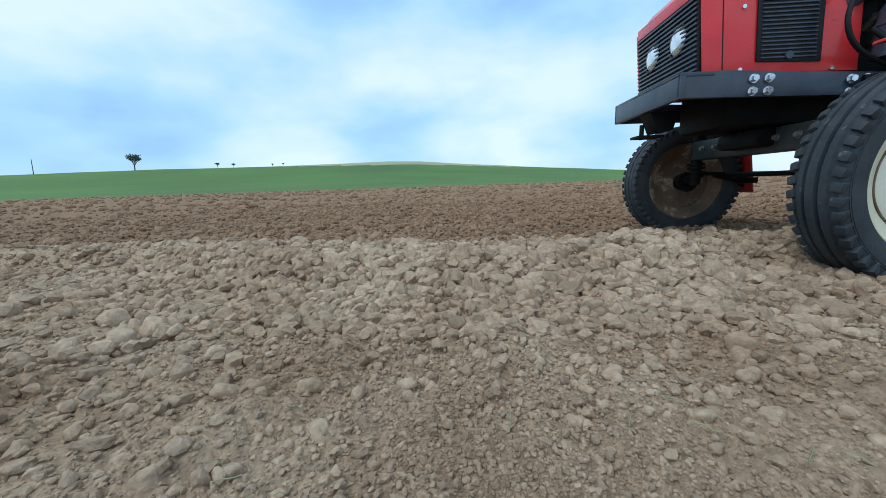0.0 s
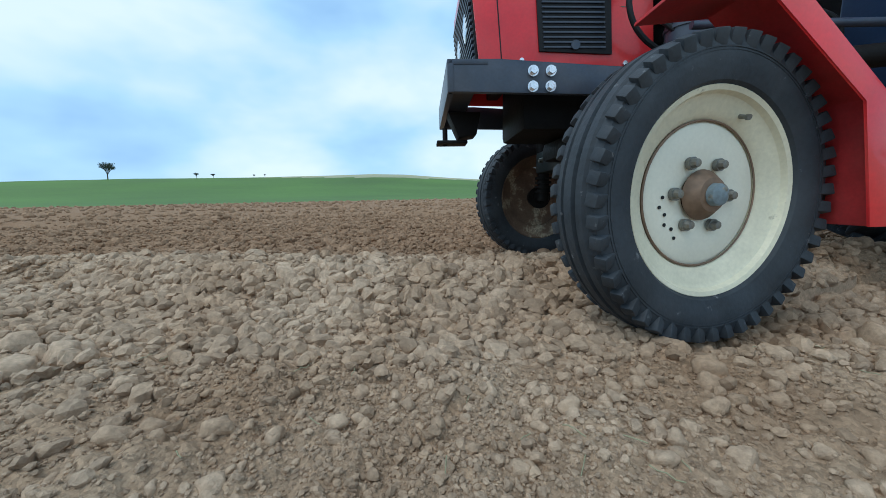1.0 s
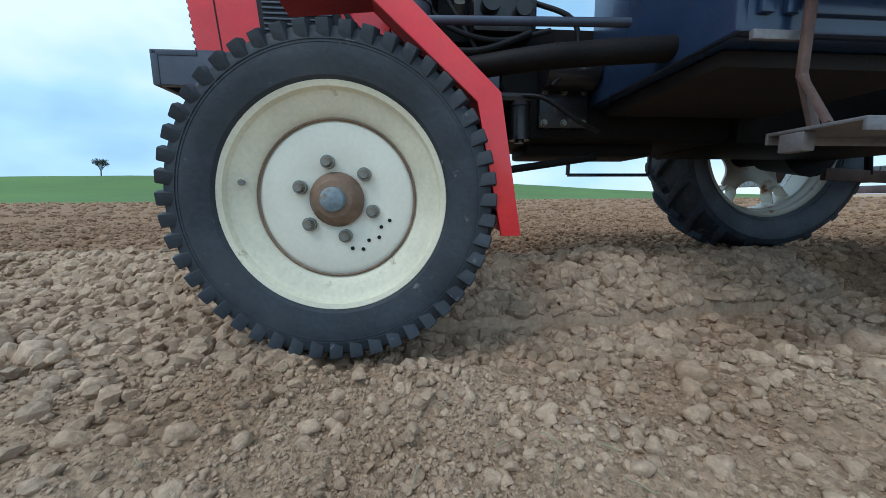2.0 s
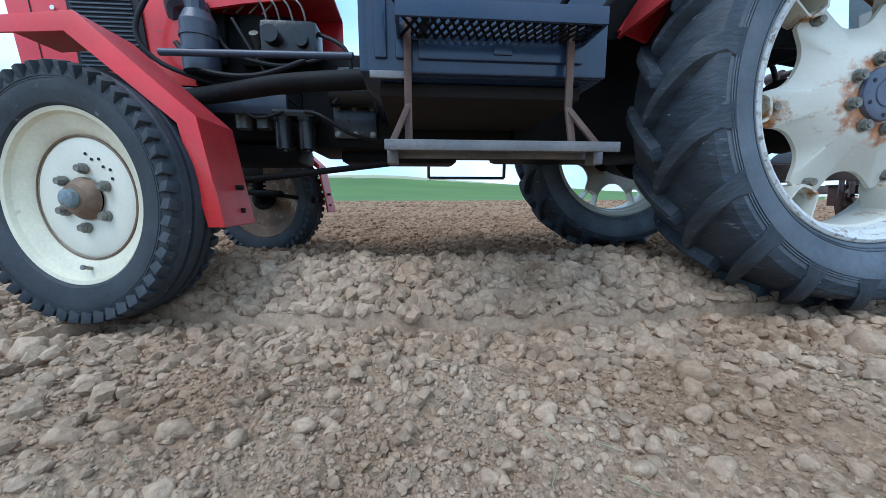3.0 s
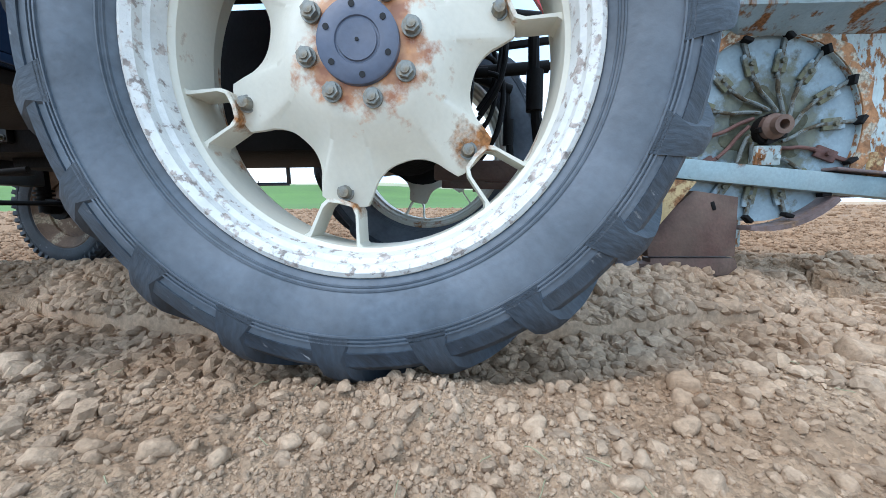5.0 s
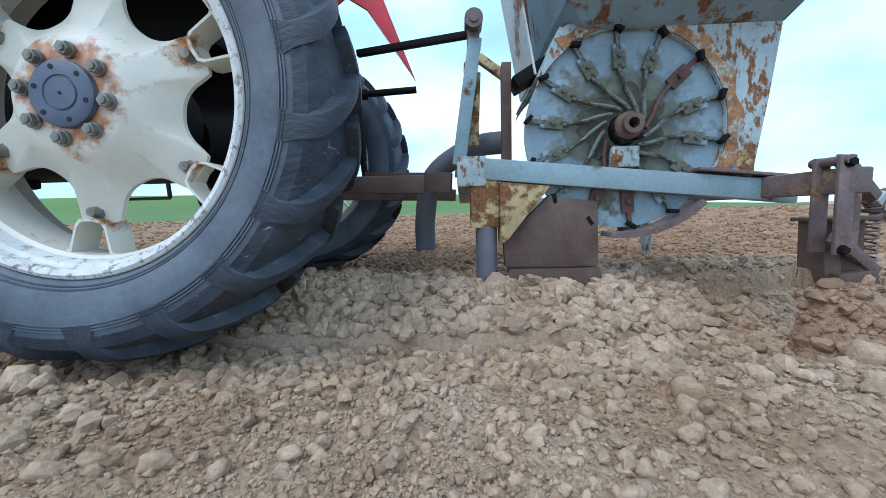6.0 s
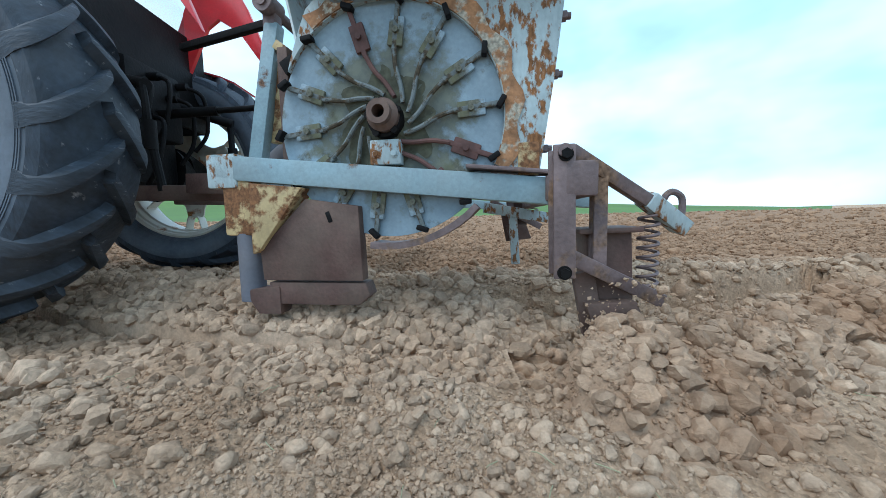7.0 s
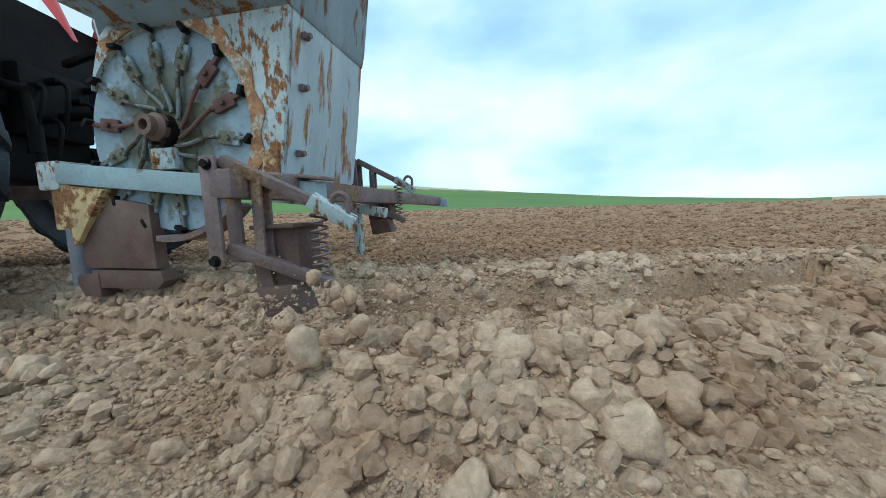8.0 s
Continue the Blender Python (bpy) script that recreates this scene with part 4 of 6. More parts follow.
def rear_wheel(side):
    """Tall bar-tread tyre on a pale bolted-centre wheel. Outside is -y."""
    ext, n = [], 180
    for k in range(n):
        a = 360 / n * k
        u = ((a + 30) % 60) - 30  # lobes every 60 degrees
        w = abs(u)
        if w < 11.5:
            r = 0.338 - 0.01 * (w / 11.5) ** 4
        else:
            q = (w - 11.5) / 18.5
            r = 0.328 - 0.088 * math.sqrt(max(0.0, 1 - (1 - q) ** 2.4))
        ext.append((a, r))
    bm = bmesh.new()
    yo = {0.0: -0.105, 0.135: -0.103, 0.16: -0.094, 0.2: -0.06, 0.235: -0.03}

    def dish(r):
        return float(np.interp(r, list(yo), list(yo.values())))

    fr = [[], []]
    steps = (0.045, 0.135, 0.16, 0.2)
    for side_y, store in ((0.0, fr[0]), (0.014, fr[1])):
        for a, r in ext:
            ring = [bm.verts.new((*[polar(q, a)[0]], dish(q) + side_y, polar(q, a)[1])) for q in steps]
            ring.append(bm.verts.new((polar(r, a)[0], -0.018 + side_y, polar(r, a)[1])))
            store.append(ring)
    for store in fr:
        for k in range(n):
            p, q = store[k], store[(k + 1) % n]
            for i in range(len(p) - 1):
                bm.faces.new((p[i], p[i + 1], q[i + 1], q[i]))
    for k in range(n):
        p, q, p2, q2 = fr[0][k][-1], fr[0][(k + 1) % n][-1], fr[1][k][-1], fr[1][(k + 1) % n][-1]
        bm.faces.new((p, p2, q2, q))
    wheel = part("rear_wheel", bm, M_REAR_PLATE, tractor, "pale wheel with six scalloped lobes and rust round the hub")
    # rim
    bm = bmesh.new()
    prof = [(-0.138, 0.486), (-0.142, 0.474), (-0.132, 0.462), (-0.112, 0.46), (-0.104, 0.449), (-0.07, 0.441), (-0.06, 0.43), (0.06, 0.43), (0.07, 0.441),
            (0.104, 0.449), (0.112, 0.46), (0.132, 0.462), (0.142, 0.474), (0.138, 0.486), (0.12, 0.478), (0.08, 0.458), (0.05, 0.442), (-0.05, 0.442), (-0.08, 0.458), (-0.12, 0.478)]
    lathe(bm, prof, 96)
    part("rim", bm, M_WHITE_WHEEL, wheel, "pale inner face of the wide rim")
    bm = bmesh.new()
    lathe(bm, [(-0.1415, 0.484), (-0.1455, 0.474), (-0.136, 0.459), (-0.114, 0.457), (-0.107, 0.446), (-0.074, 0.4385), (-0.072, 0.4415), (-0.104, 0.4495), (-0.112, 0.4605), (-0.132, 0.4625)], 96)
    part("rim_edge", bm, M_FLAKED, wheel, "rim edge with flaking white paint")
    # tyre body
    bm = bmesh.new()
    prof = [(-0.118, 0.474), (-0.14, 0.49), (-0.174, 0.53), (-0.188, 0.58), (-0.188, 0.63), (-0.178, 0.66), (-0.162, 0.674), (-0.09, 0.688), (-0.04, 0.696), (0.0, 0.698),
            (0.04, 0.696), (0.09, 0.688), (0.162, 0.674), (0.182, 0.66), (0.194, 0.63), (0.194, 0.58), (0.174, 0.53), (0.14, 0.49), (0.118, 0.474)]
    lathe(bm, prof, 140)
    tyre = part("tyre", bm, M_RUBBER_REAR, wheel, "tall grey-blue weathered tractor tyre")
    bm = bmesh.new()
    lathe(bm, [(-0.1915, 0.632), (-0.182, 0.664), (-0.164, 0.679), (-0.09, 0.694), (-0.04, 0.702), (0.0, 0.704), (0.04, 0.702), (0.09, 0.694), (0.164, 0.679), (0.186, 0.664), (0.1975, 0.632), (0.16, 0.63), (-0.16, 0.63)], 140)
    part("tread", bm, M_LUG, tyre, "dark scuffed tread between the lugs")
    for s in (-1, 1):
        for r, y in ((0.5, 0.15), (0.508, 0.157), (0.596, 0.188), (0.604, 0.188), (0.612, 0.188)):
            bm = bmesh.new()
            lathe(bm, [(s * y - 0.004, r), (s * y - 0.004, r + 0.0035), (s * y + 0.004, r + 0.0035), (s * y + 0.004, r)], 140)
            part("sidewall_rib", bm, M_RUBBER_REAR, tyre)
    # lugs: long curved bars, swept back from the middle
    swept = -1 if side < 0 else 1
    for s in (-1, 1):
        bm = bmesh.new()
        sect = []
        for i in range(11):
            u = i / 10
            y = s * (-0.014 + 0.206 * u)
            lead = swept * 0.185 * u ** 0.9
            base = float(np.interp(abs(y), (0, 0.04, 0.09, 0.162, 0.184, 0.198), (0.69, 0.688, 0.68, 0.664, 0.635, 0.6)))
            top = base + 0.058 - 0.02 * u ** 4
            half = 0.022 + 0.013 * u
            ang = lead / 0.69
            row = []
            for dr, dw in ((base - 0.014, half * 1.35), (top - 0.004, half * 0.85), (top, 0.0), (top - 0.004, -half * 0.85), (base - 0.014, -half * 1.35)):
                g = ang + dw / 0.69
                row.append(bm.verts.new((dr * math.cos(g), y, dr * math.sin(g))))
            sect.append(row)
        for p, q in zip(sect, sect[1:]):
            for i in range(5):
                bm.faces.new((p[i], p[(i + 1) % 5], q[(i + 1) % 5], q[i]))
        bm.faces.new(sect[0])
        bm.faces.new(list(reversed(sect[-1])))
        bmesh.ops.bevel(bm, geom=[e for e in bm.edges if e.calc_face_angle(0) > 0.5], offset=0.004, segments=2, affect="EDGES")
        lug = None
        for k in range(19):
            m = Matrix.Rotation(-radians(360 / 19 * (k + (0.5 if s > 0 else 0))), 4, "Y")
            if lug is None:
                lug = part("lug", bm, M_LUG, wheel, "scuffed rubber lug", at=m)
            else:
                again("lug", lug, wheel, m)
    # hat-shaped brackets that hold the rim
    br = None
    for k in range(6):
        m = Matrix.Rotation(-radians(60 * k), 4, "Y")
        if br is None:
            bm = bmesh.new()
            line = [(0.428, -0.092), (0.424, -0.072), (0.416, -0.062), (0.344, -0.044), (0.328, -0.032), (0.324, 0.0), (0.328, 0.032), (0.344, 0.044), (0.416, 0.062), (0.424, 0.072), (0.428, 0.092)]
            inner = [(r + 0.009, t * 0.9) for r, t in line]
            a = [[bm.verts.new((r, y, t)) for r, t in line] for y in (-0.05, 0.03)]
            b = [[bm.verts.new((r, y, t)) for r, t in inner] for y in (-0.05, 0.03)]
            for i in range(len(line) - 1):
                bm.faces.new((a[0][i], a[0][i + 1], a[1][i + 1], a[1][i]))
                bm.faces.new((b[0][i], b[1][i], b[1][i + 1], b[0][i + 1]))
                bm.faces.new((a[0][i], b[0][i], b[0][i + 1], a[0][i + 1]))
                bm.faces.new((a[1][i], a[1][i + 1], b[1][i + 1], b[1][i]))
            for i in (0, len(line) - 1):
                bm.faces.new((a[0][i], a[1][i], b[1][i], b[0][i]))
            br = part("rim_bracket", bm, M_WHITE_WHEEL, wheel, "pale bent steel bracket", at=m)
        else:
            again("rim_bracket", br, wheel, m)
    bl = None
    for k in range(6):
        x, z = polar(0.306, 60 * k)
        m = Matrix.Translation((x, -0.02, z))
        if bl is None:
            bm = bmesh.new()
            rod(bm, (0, 0, 0), (0, -0.01, 0), 0.021, seg=18)
            rod(bm, (0, -0.01, 0), (0, -0.03, 0), 0.017, 0.013, seg=10)
            bl = part("lobe_bolt", bm, M_BOLT, wheel, at=m)
        else:
            again("lobe_bolt", bl, wheel, m)
    # hub plate, wheel bolts
    bm = bmesh.new()
    lathe(bm, [(-0.1070, 0.086), (-0.1190, 0.085), (-0.1220, 0.08), (-0.1220, 0.047), (-0.1190, 0.045), (-0.1190, 0.041), (-0.1225, 0.04), (-0.1225, 0.001)], 48, False)
    plate = part("hub_plate", bm, M_HUBCAP, wheel, "dark blue-grey round hub plate")
    hole = None
    for x, z, s in [(*polar(0.068, 60 * k + 20), 1.0) for k in range(6)] + [(0.0, 0.0, 0.6)]:
        m = Matrix.Translation((x, -0.1215 - (0.001 if s < 1 else 0), z)) @ Matrix.Diagonal((s, 1, s, 1))
        if hole is None:
            bm = bmesh.new()
            rod(bm, (0, 0, 0), (0, -0.002, 0), 0.0065, seg=10)
            hole = part("plate_hole", bm, M_BLACK, wheel, at=m)
        else:
            again("plate_hole", hole, wheel, m)
    hb = None
    for k in range(8):
        x, z = polar(0.113, 45 * k + 11)
        m = Matrix.Translation((x, -0.1070, z))
        if hb is None:
            bm = bmesh.new()
            rod(bm, (0, 0, 0), (0, -0.006, 0), 0.021, seg=16)
            rod(bm, (0, -0.006, 0), (0, -0.019, 0), 0.017, seg=6)
            rod(bm, (0, -0.019, 0), (0, -0.023, 0), 0.010, seg=12)
            hb = part("wheel_bolt", bm, M_BOLT, wheel, at=m)
        else:
            again("wheel_bolt", hb, wheel, m)
    bm = bmesh.new()
    lathe(bm, [(-0.03, 0.1), (0.12, 0.14), (0.2, 0.15), (0.2, 0.001)], 32, False)
    part("brake_drum", bm, M_IRON, wheel)
    SPIN.append((wheel, (2.594, -0.822 if side < 0 else 0.63, 0.712 if side < 0 else 0.735), 0 if side < 0 else 180, 66.0, -12.5))


for one in (-1, 1):
    front_wheel(one)
    rear_wheel(one)


def mudguard(side):
    """Folded red mudguard that follows the back of a front wheel."""
    line = [(-0.13, 0.89), (0.10, 0.915), (0.405, 0.63), (0.46, 0.29)]
    bm = bmesh.new()
    w0, w1, th = side * 0.60, side * 0.815, 0.012
    outer, inner = [], []
    for i, (x, z) in enumerate(line):
        nx, nz = (0.3, 1) if i == 0 else ((0.35, 0.94) if i == 1 else ((0.85, 0.5) if i == 2 else (0.98, 0.17)))
        outer.append((x, z))
        inner.append((x - nx * th, z - nz * th))
    prism(bm, outer + inner[::-1], w0, w1, 0.003)
    body = part("front_mudguard", bm, M_RED_MATT, tractor, "folded red steel front mudguard", smooth=False)
    bm = bmesh.new()
    lip = [(x, z) for x, z in line] + [(x - dx, z - dz) for (x, z), (dx, dz) in zip(line[::-1], ((0.05, 0.0), (0.055, 0.02), (0.03, 0.055), (0.0, 0.045)))]
    prism(bm, lip, side * 0.815, side * 0.822, 0.0015)
    part("edge_lip", bm, M_RED, body)
    bm = bmesh.new()
    box(bm, (0.37, side * 0.50, 0.36), (0.40, side * 0.72, 0.4), 0.004)
    rod(bm, (0.345, side * 0.62, 0.38), (0.1, side * 0.5, 0.42), 0.014)
    for z in (0.34, 0.42):
        rod(bm, (0.462, side * 0.68, z), (0.425, side * 0.68, z), 0.009, seg=8)
    part("stay", bm, M_IRON, body, "dark mudguard stay")


mudguard(-1)
mudguard(1)


def build_bonnet():
    # side panels, roof of the bonnet, nose
    bm = bmesh.new()
    side = [(-0.59, 0.915), (0.09, 0.90), (0.06, 1.20), (0.3, 1.24), (0.62, 1.28), (0.62, 1.46), (-0.55, 1.40), (-0.63, 1.30)]
    prism(bm, side, -0.300, -0.287, 0.004)
    prism(bm, side, 0.287, 0.300, 0.004)
    top = [(-0.63, 1.30), (-0.55, 1.41), (0.62, 1.47), (0.62, 1.455), (-0.54, 1.395), (-0.615, 1.295)]
    prism(bm, top, -0.287, 0.287, 0.004)
    box(bm, (-0.63, -0.287, 1.27), (-0.59, 0.287, 1.33), 0.006)
    body = part("bonnet", bm, M_RED, tractor, "glossy red bonnet")
    bm = bmesh.new()
    bar(bm, (-0.585, 0.0, 0.925), (-0.612, 0.0, 1.275), 0.56, 0.03, 0.006)
    grille = part("front_grille", bm, M_BLACK, body, "black slatted front grille")
    sl = None
    for k in range(15):
        u = (k + 0.5) / 15
        m = Matrix.Translation((-0.604 - 0.027 * u, 0, 0.935 + 0.33 * u))
        if sl is None:
            b2 = bmesh.new()
            box(b2, (-0.006, -0.275, -0.005), (0.006, 0.275, 0.005), 0.002)
            sl = part("slat", b2, M_SLATE, grille, at=m)
        else:
            again("slat", sl, grille, m)
    for y, z, r in ((-0.12, 1.13, 0.075), (0.12, 1.13, 0.075)):
        b2 = bmesh.new()
        lathe(b2, [(-0.03, r * 1.12), (-0.046, r * 1.1), (-0.046, r), (-0.03, r * 0.98)], 32)
        part("headlight_ring", b2, M_BLACK, body, at=Matrix.Translation((-0.575, y, z)) @ Matrix.Rotation(radians(-90), 4, "Z") @ Matrix.Rotation(radians(0), 4, "X"))
        b2 = bmesh.new()
        lathe(b2, [(-0.036, r), (-0.046, r * 0.85), (-0.052, r * 0.5), (-0.054, 0.001)], 28, False)
        part("headlight", b2, M_LENS, body, "round clear headlight", at=Matrix.Translation((-0.575, y, z)) @ Matrix.Rotation(radians(-90), 4, "Z"))
    for s in (-1, 1):
        bm = bmesh.new()
        outline = [(-0.365, 0.955), (-0.085, 0.945), (-0.105, 1.26), (-0.39, 1.27)]
        y0, y1 = (-0.302, -0.310) if s < 0 else (0.310, 0.302)
        prism(bm, outline, min(y0, y1), max(y0, y1), 0.003)
        g = part("side_grille", bm, M_BLACK, body, "black slatted side grille")
        sl = None
        for k in range(17):
            z = 0.968 + 0.0172 * k
            m = Matrix.Translation((-0.231 - 0.022 * k / 17, s * 0.312, z))
            if sl is None:
                b2 = bmesh.new()
                box(b2, (-0.118, -0.004, -0.0032), (0.118, 0.004, 0.0032), 0.0015)
                sl = part("slat", b2, M_SLATE, g, at=m)
            else:
                again("slat", sl, g, m)
        for z in (0.975, 1.245):
            b2 = bmesh.new()
            rod(b2, (-0.23, s * 0.311, z), (-0.23, s * 0.320, z), 0.017, seg=16)
            part("grille_knob", b2, M_SLATE, g)
        # seam and fixing screws
        bm = bmesh.new()
        bar(bm, (-0.505, s * 0.3005, 0.92), (-0.545, s * 0.3005, 1.39), 0.003, 0.004, 0)
        part("panel_seam", bm, M_BLACK, body)
        for x, z in ((-0.43, 0.925), (-0.03, 0.915), (-0.44, 1.19)):
            b2 = bmesh.new()
            rod(b2, (x, s * 0.300, z), (x, s * 0.308, z), 0.009, seg=12)
            part("screw", b2, M_CHROME, body)
        # maker's strip, plain
        b2 = bmesh.new()
        bar(b2, (-0.45, s * 0.302, 1.335), (0.35, s * 0.302, 1.372), 0.004, 0.055, 0.001)
        strip = part("name_strip", b2, M_BLACK, body, "black strip along the bonnet")
        for k in range(5):
            u = -0.3 + 0.075 * k
            b2 = bmesh.new()
            bar(b2, (u, s * 0.306, 1.341 + 0.0035 * k), (u + 0.052, s * 0.306, 1.3434 + 0.0035 * k), 0.002, 0.03, 0)
            part("name_bar", b2, M_PLATE, strip)
    body.location = (0.045, 0.0, -0.03)


build_bonnet()


def build_chassis():
    bm = bmesh.new()
    # front bumper: folded channel
    box(bm, (-0.67, -0.35, 0.80), (-0.645, 0.35, 0.915), 0.006)
    box(bm, (-0.67, -0.35, 0.895), (-0.52, 0.35, 0.915), 0.005)
    for s in (-1, 1):
        prism(bm, [(-0.67, 0.80), (-0.67, 0.915), (-0.48, 0.915), (0.52, 0.86), (0.52, 0.775), (-0.48, 0.80)], s * 0.335 - 0.012, s * 0.335 + 0.012, 0.005)
    frame_rail = part("front_frame", bm, M_SLATE, tractor, "slate-blue front frame and bumper")
    for s in (-1, 1):
        for gx in (-0.355, 0.06):
            for dx in (0.0, 0.066):
                for z in (0.876, 0.822):
                    b2 = bmesh.new()
                    hexbolt(b2, (0, 0, 0), 0.0155, 0.02)
                    dz = -0.05 * (gx + 0.355) - 0.004
                    part("frame_bolt", b2, M_CHROME, frame_rail, "bright zinc bolt",
                         at=Matrix.Translation((gx + dx, s * 0.35, z + dz)) @ Matrix.Rotation(0 if s < 0 else math.pi, 4, "Z"))
    bm = bmesh.new()
    prism(bm, [(-0.65, 0.80), (-0.5, 0.80), (-0.52, 0.70), (-0.60, 0.69)], -0.06, 0.06, 0.006)
    box(bm, (-0.70, -0.05, 0.665), (-0.56, 0.05, 0.68), 0.004)
    rod(bm, (-0.66, 0, 0.66), (-0.66, 0, 0.74), 0.012)
    part("tow_hook", bm, M_IRON, frame_rail)
    frame_rail.location = (0.0, 0.0, -0.03)
    # front axle
    bm = bmesh.new()
    box(bm, (-0.06, -0.52, 0.53), (0.06, 0.52, 0.655), 0.012)
    box(bm, (-0.09, -0.13, 0.60), (0.09, 0.13, 0.82), 0.02)
    axle = part("front_axle", bm, M_AXLE, tractor, "dark greasy front axle beam")
    for s in (-1, 1):
        bm = bmesh.new()
        rod(bm, (0, s * 0.55, 0.36), (0, s * 0.55, 0.70), 0.036)
        rod(bm, (0, s * 0.55, 0.66), (0, s * 0.55, 0.72), 0.046)
        for k in range(4):
            z = 0.42 + 0.028 * k
            lathe_at = Matrix.Translation((0, s * 0.55, z))
            r = bmesh.ops.create_cone(bm, cap_ends=True, segments=18, radius1=0.052, radius2=0.052, depth=0.014, matrix=lathe_at)
        rod(bm, (0, s * 0.55, 0.385), (0, s * 0.70, 0.383), 0.036)
        rod(bm, (0, s * 0.62, 0.383), (0, s * 0.70, 0.383), 0.075, 0.06)
        bar(bm, (0.0, s * 0.55, 0.44), (0.17, s * 0.5, 0.43), 0.04, 0.025)
        part("steering_knuckle", bm, M_IRON, axle, "muddy steering knuckle")
        for k in range(3):
            b2 = bmesh.new()
            hexbolt(b2, (0, 0, 0), 0.014, 0.02)
            part("axle_bolt", b2, M_BOLT, axle, at=Matrix.Translation((-0.06, s * (0.16 + 0.12 * k), 0.6)) @ Matrix.Rotation(radians(-90), 4, "Z"))
    bm = bmesh.new()
    rod(bm, (0.17, -0.52, 0.42), (0.17, 0.52, 0.42), 0.015)
    rod(bm, (0.17, -0.5, 0.43), (0.95, -0.25, 0.55), 0.014)
    part("tie_rod", bm, M_IRON, axle)
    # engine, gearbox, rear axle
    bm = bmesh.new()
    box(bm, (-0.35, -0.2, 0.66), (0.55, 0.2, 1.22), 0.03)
    engine = part("engine", bm, M_IRON, tractor, "greasy engine block, near-black with shade in its colour")
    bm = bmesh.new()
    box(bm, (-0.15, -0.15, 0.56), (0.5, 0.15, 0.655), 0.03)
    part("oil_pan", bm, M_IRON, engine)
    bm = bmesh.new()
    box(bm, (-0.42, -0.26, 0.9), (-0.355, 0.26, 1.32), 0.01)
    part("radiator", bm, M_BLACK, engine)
    for k in range(3):
        bm = bmesh.new()
        box(bm, (-0.08 + 0.19 * k, -0.24, 0.98), (0.05 + 0.19 * k, -0.203, 1.2), 0.015)
        part("cylinder_cover", bm, M_IRON, engine)
        bm = bmesh.new()
        rod(bm, (0.0 + 0.19 * k, -0.24, 1.06), (0.0 + 0.19 * k, -0.29, 1.1), 0.02)
        part("injector", bm, M_BOLT, engine, "grey injector")
    bm = bmesh.new()
    rod(bm, (0.20, -0.37, 0.90), (0.20, -0.37, 1.09), 0.068, seg=24)
    rod(bm, (0.20, -0.37, 1.09), (0.20, -0.37, 1.13), 0.068, 0.05, seg=24)
    for z in (0.97, 1.03):
        rod(bm, (0.20, -0.37, z), (0.20, -0.37, z + 0.012), 0.073, seg=24)
    tube(bm, [(0.20, -0.37, 1.12), (0.18, -0.36, 1.19), (0.1, -0.33, 1.2), (0.06, -0.26, 1.15)], 0.04)
    part("air_cleaner", bm, M_SLATE, engine, "dark round air cleaner with hose")
    bm = bmesh.new()
    rod(bm, (0.30, -0.26, 0.70), (0.30, -0.26, 0.80), 0.035, seg=18)
    part("oil_filter", bm, M_BOLT, engine, "oily shiny filter")
    bm = bmesh.new()
    rod(bm, (0.39, -0.26, 0.70), (0.39, -0.26, 0.80), 0.035, seg=18)
    part("oil_filter", bm, M_BOLT, engine)
    bm = bmesh.new()
    rod(bm, (0.12, -0.5, 0.93), (0.85, -0.6, 0.90), 0.013)
    part("steering_rod", bm, M_SLATE, engine, "dark steering rod")
    for pts, r in (([(0.02, -0.37, 1.2), (-0.03, -0.39, 1.05), (0.05, -0.38, 0.93), (0.3, -0.33, 0.85)], 0.01),
                   ([(0.2, -0.3, 1.2), (0.3, -0.36, 1.0), (0.5, -0.34, 0.95), (0.7, -0.36, 0.98)], 0.009),
                   ([(0.3, -0.3, 1.15), (0.45, -0.33, 0.9), (0.55, -0.28, 0.8)], 0.008)):
        bm = bmesh.new()
        tube(bm, pts, r)
        part("hose", bm, M_BLACK, engine, "black rubber hose")
    bm = bmesh.new()
    tube(bm, [(0.1, -0.36, 0.80), (0.35, -0.5, 0.79), (0.6, -0.62, 0.79), (0.92, -0.7, 0.79)], 0.034, 14)
    part("exhaust_pipe", bm, M_IRON, engine, "thick dark pipe")
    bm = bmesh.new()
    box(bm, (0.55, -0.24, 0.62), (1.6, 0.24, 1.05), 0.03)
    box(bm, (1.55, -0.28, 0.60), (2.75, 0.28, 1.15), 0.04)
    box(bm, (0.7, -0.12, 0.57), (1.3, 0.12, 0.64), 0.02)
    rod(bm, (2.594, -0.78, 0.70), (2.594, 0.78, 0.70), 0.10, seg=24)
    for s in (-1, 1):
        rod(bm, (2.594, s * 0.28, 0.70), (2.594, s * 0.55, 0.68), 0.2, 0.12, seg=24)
    part("gearbox", bm, M_IRON, tractor, "oily gearbox and rear axle, near-black with shade in the colour")
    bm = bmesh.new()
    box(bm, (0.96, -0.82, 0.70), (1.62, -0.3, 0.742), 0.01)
    part("under_tray", bm, M_TRAY, tractor, "rusty tray under the cab, shade painted into its near-black colour")


build_chassis()


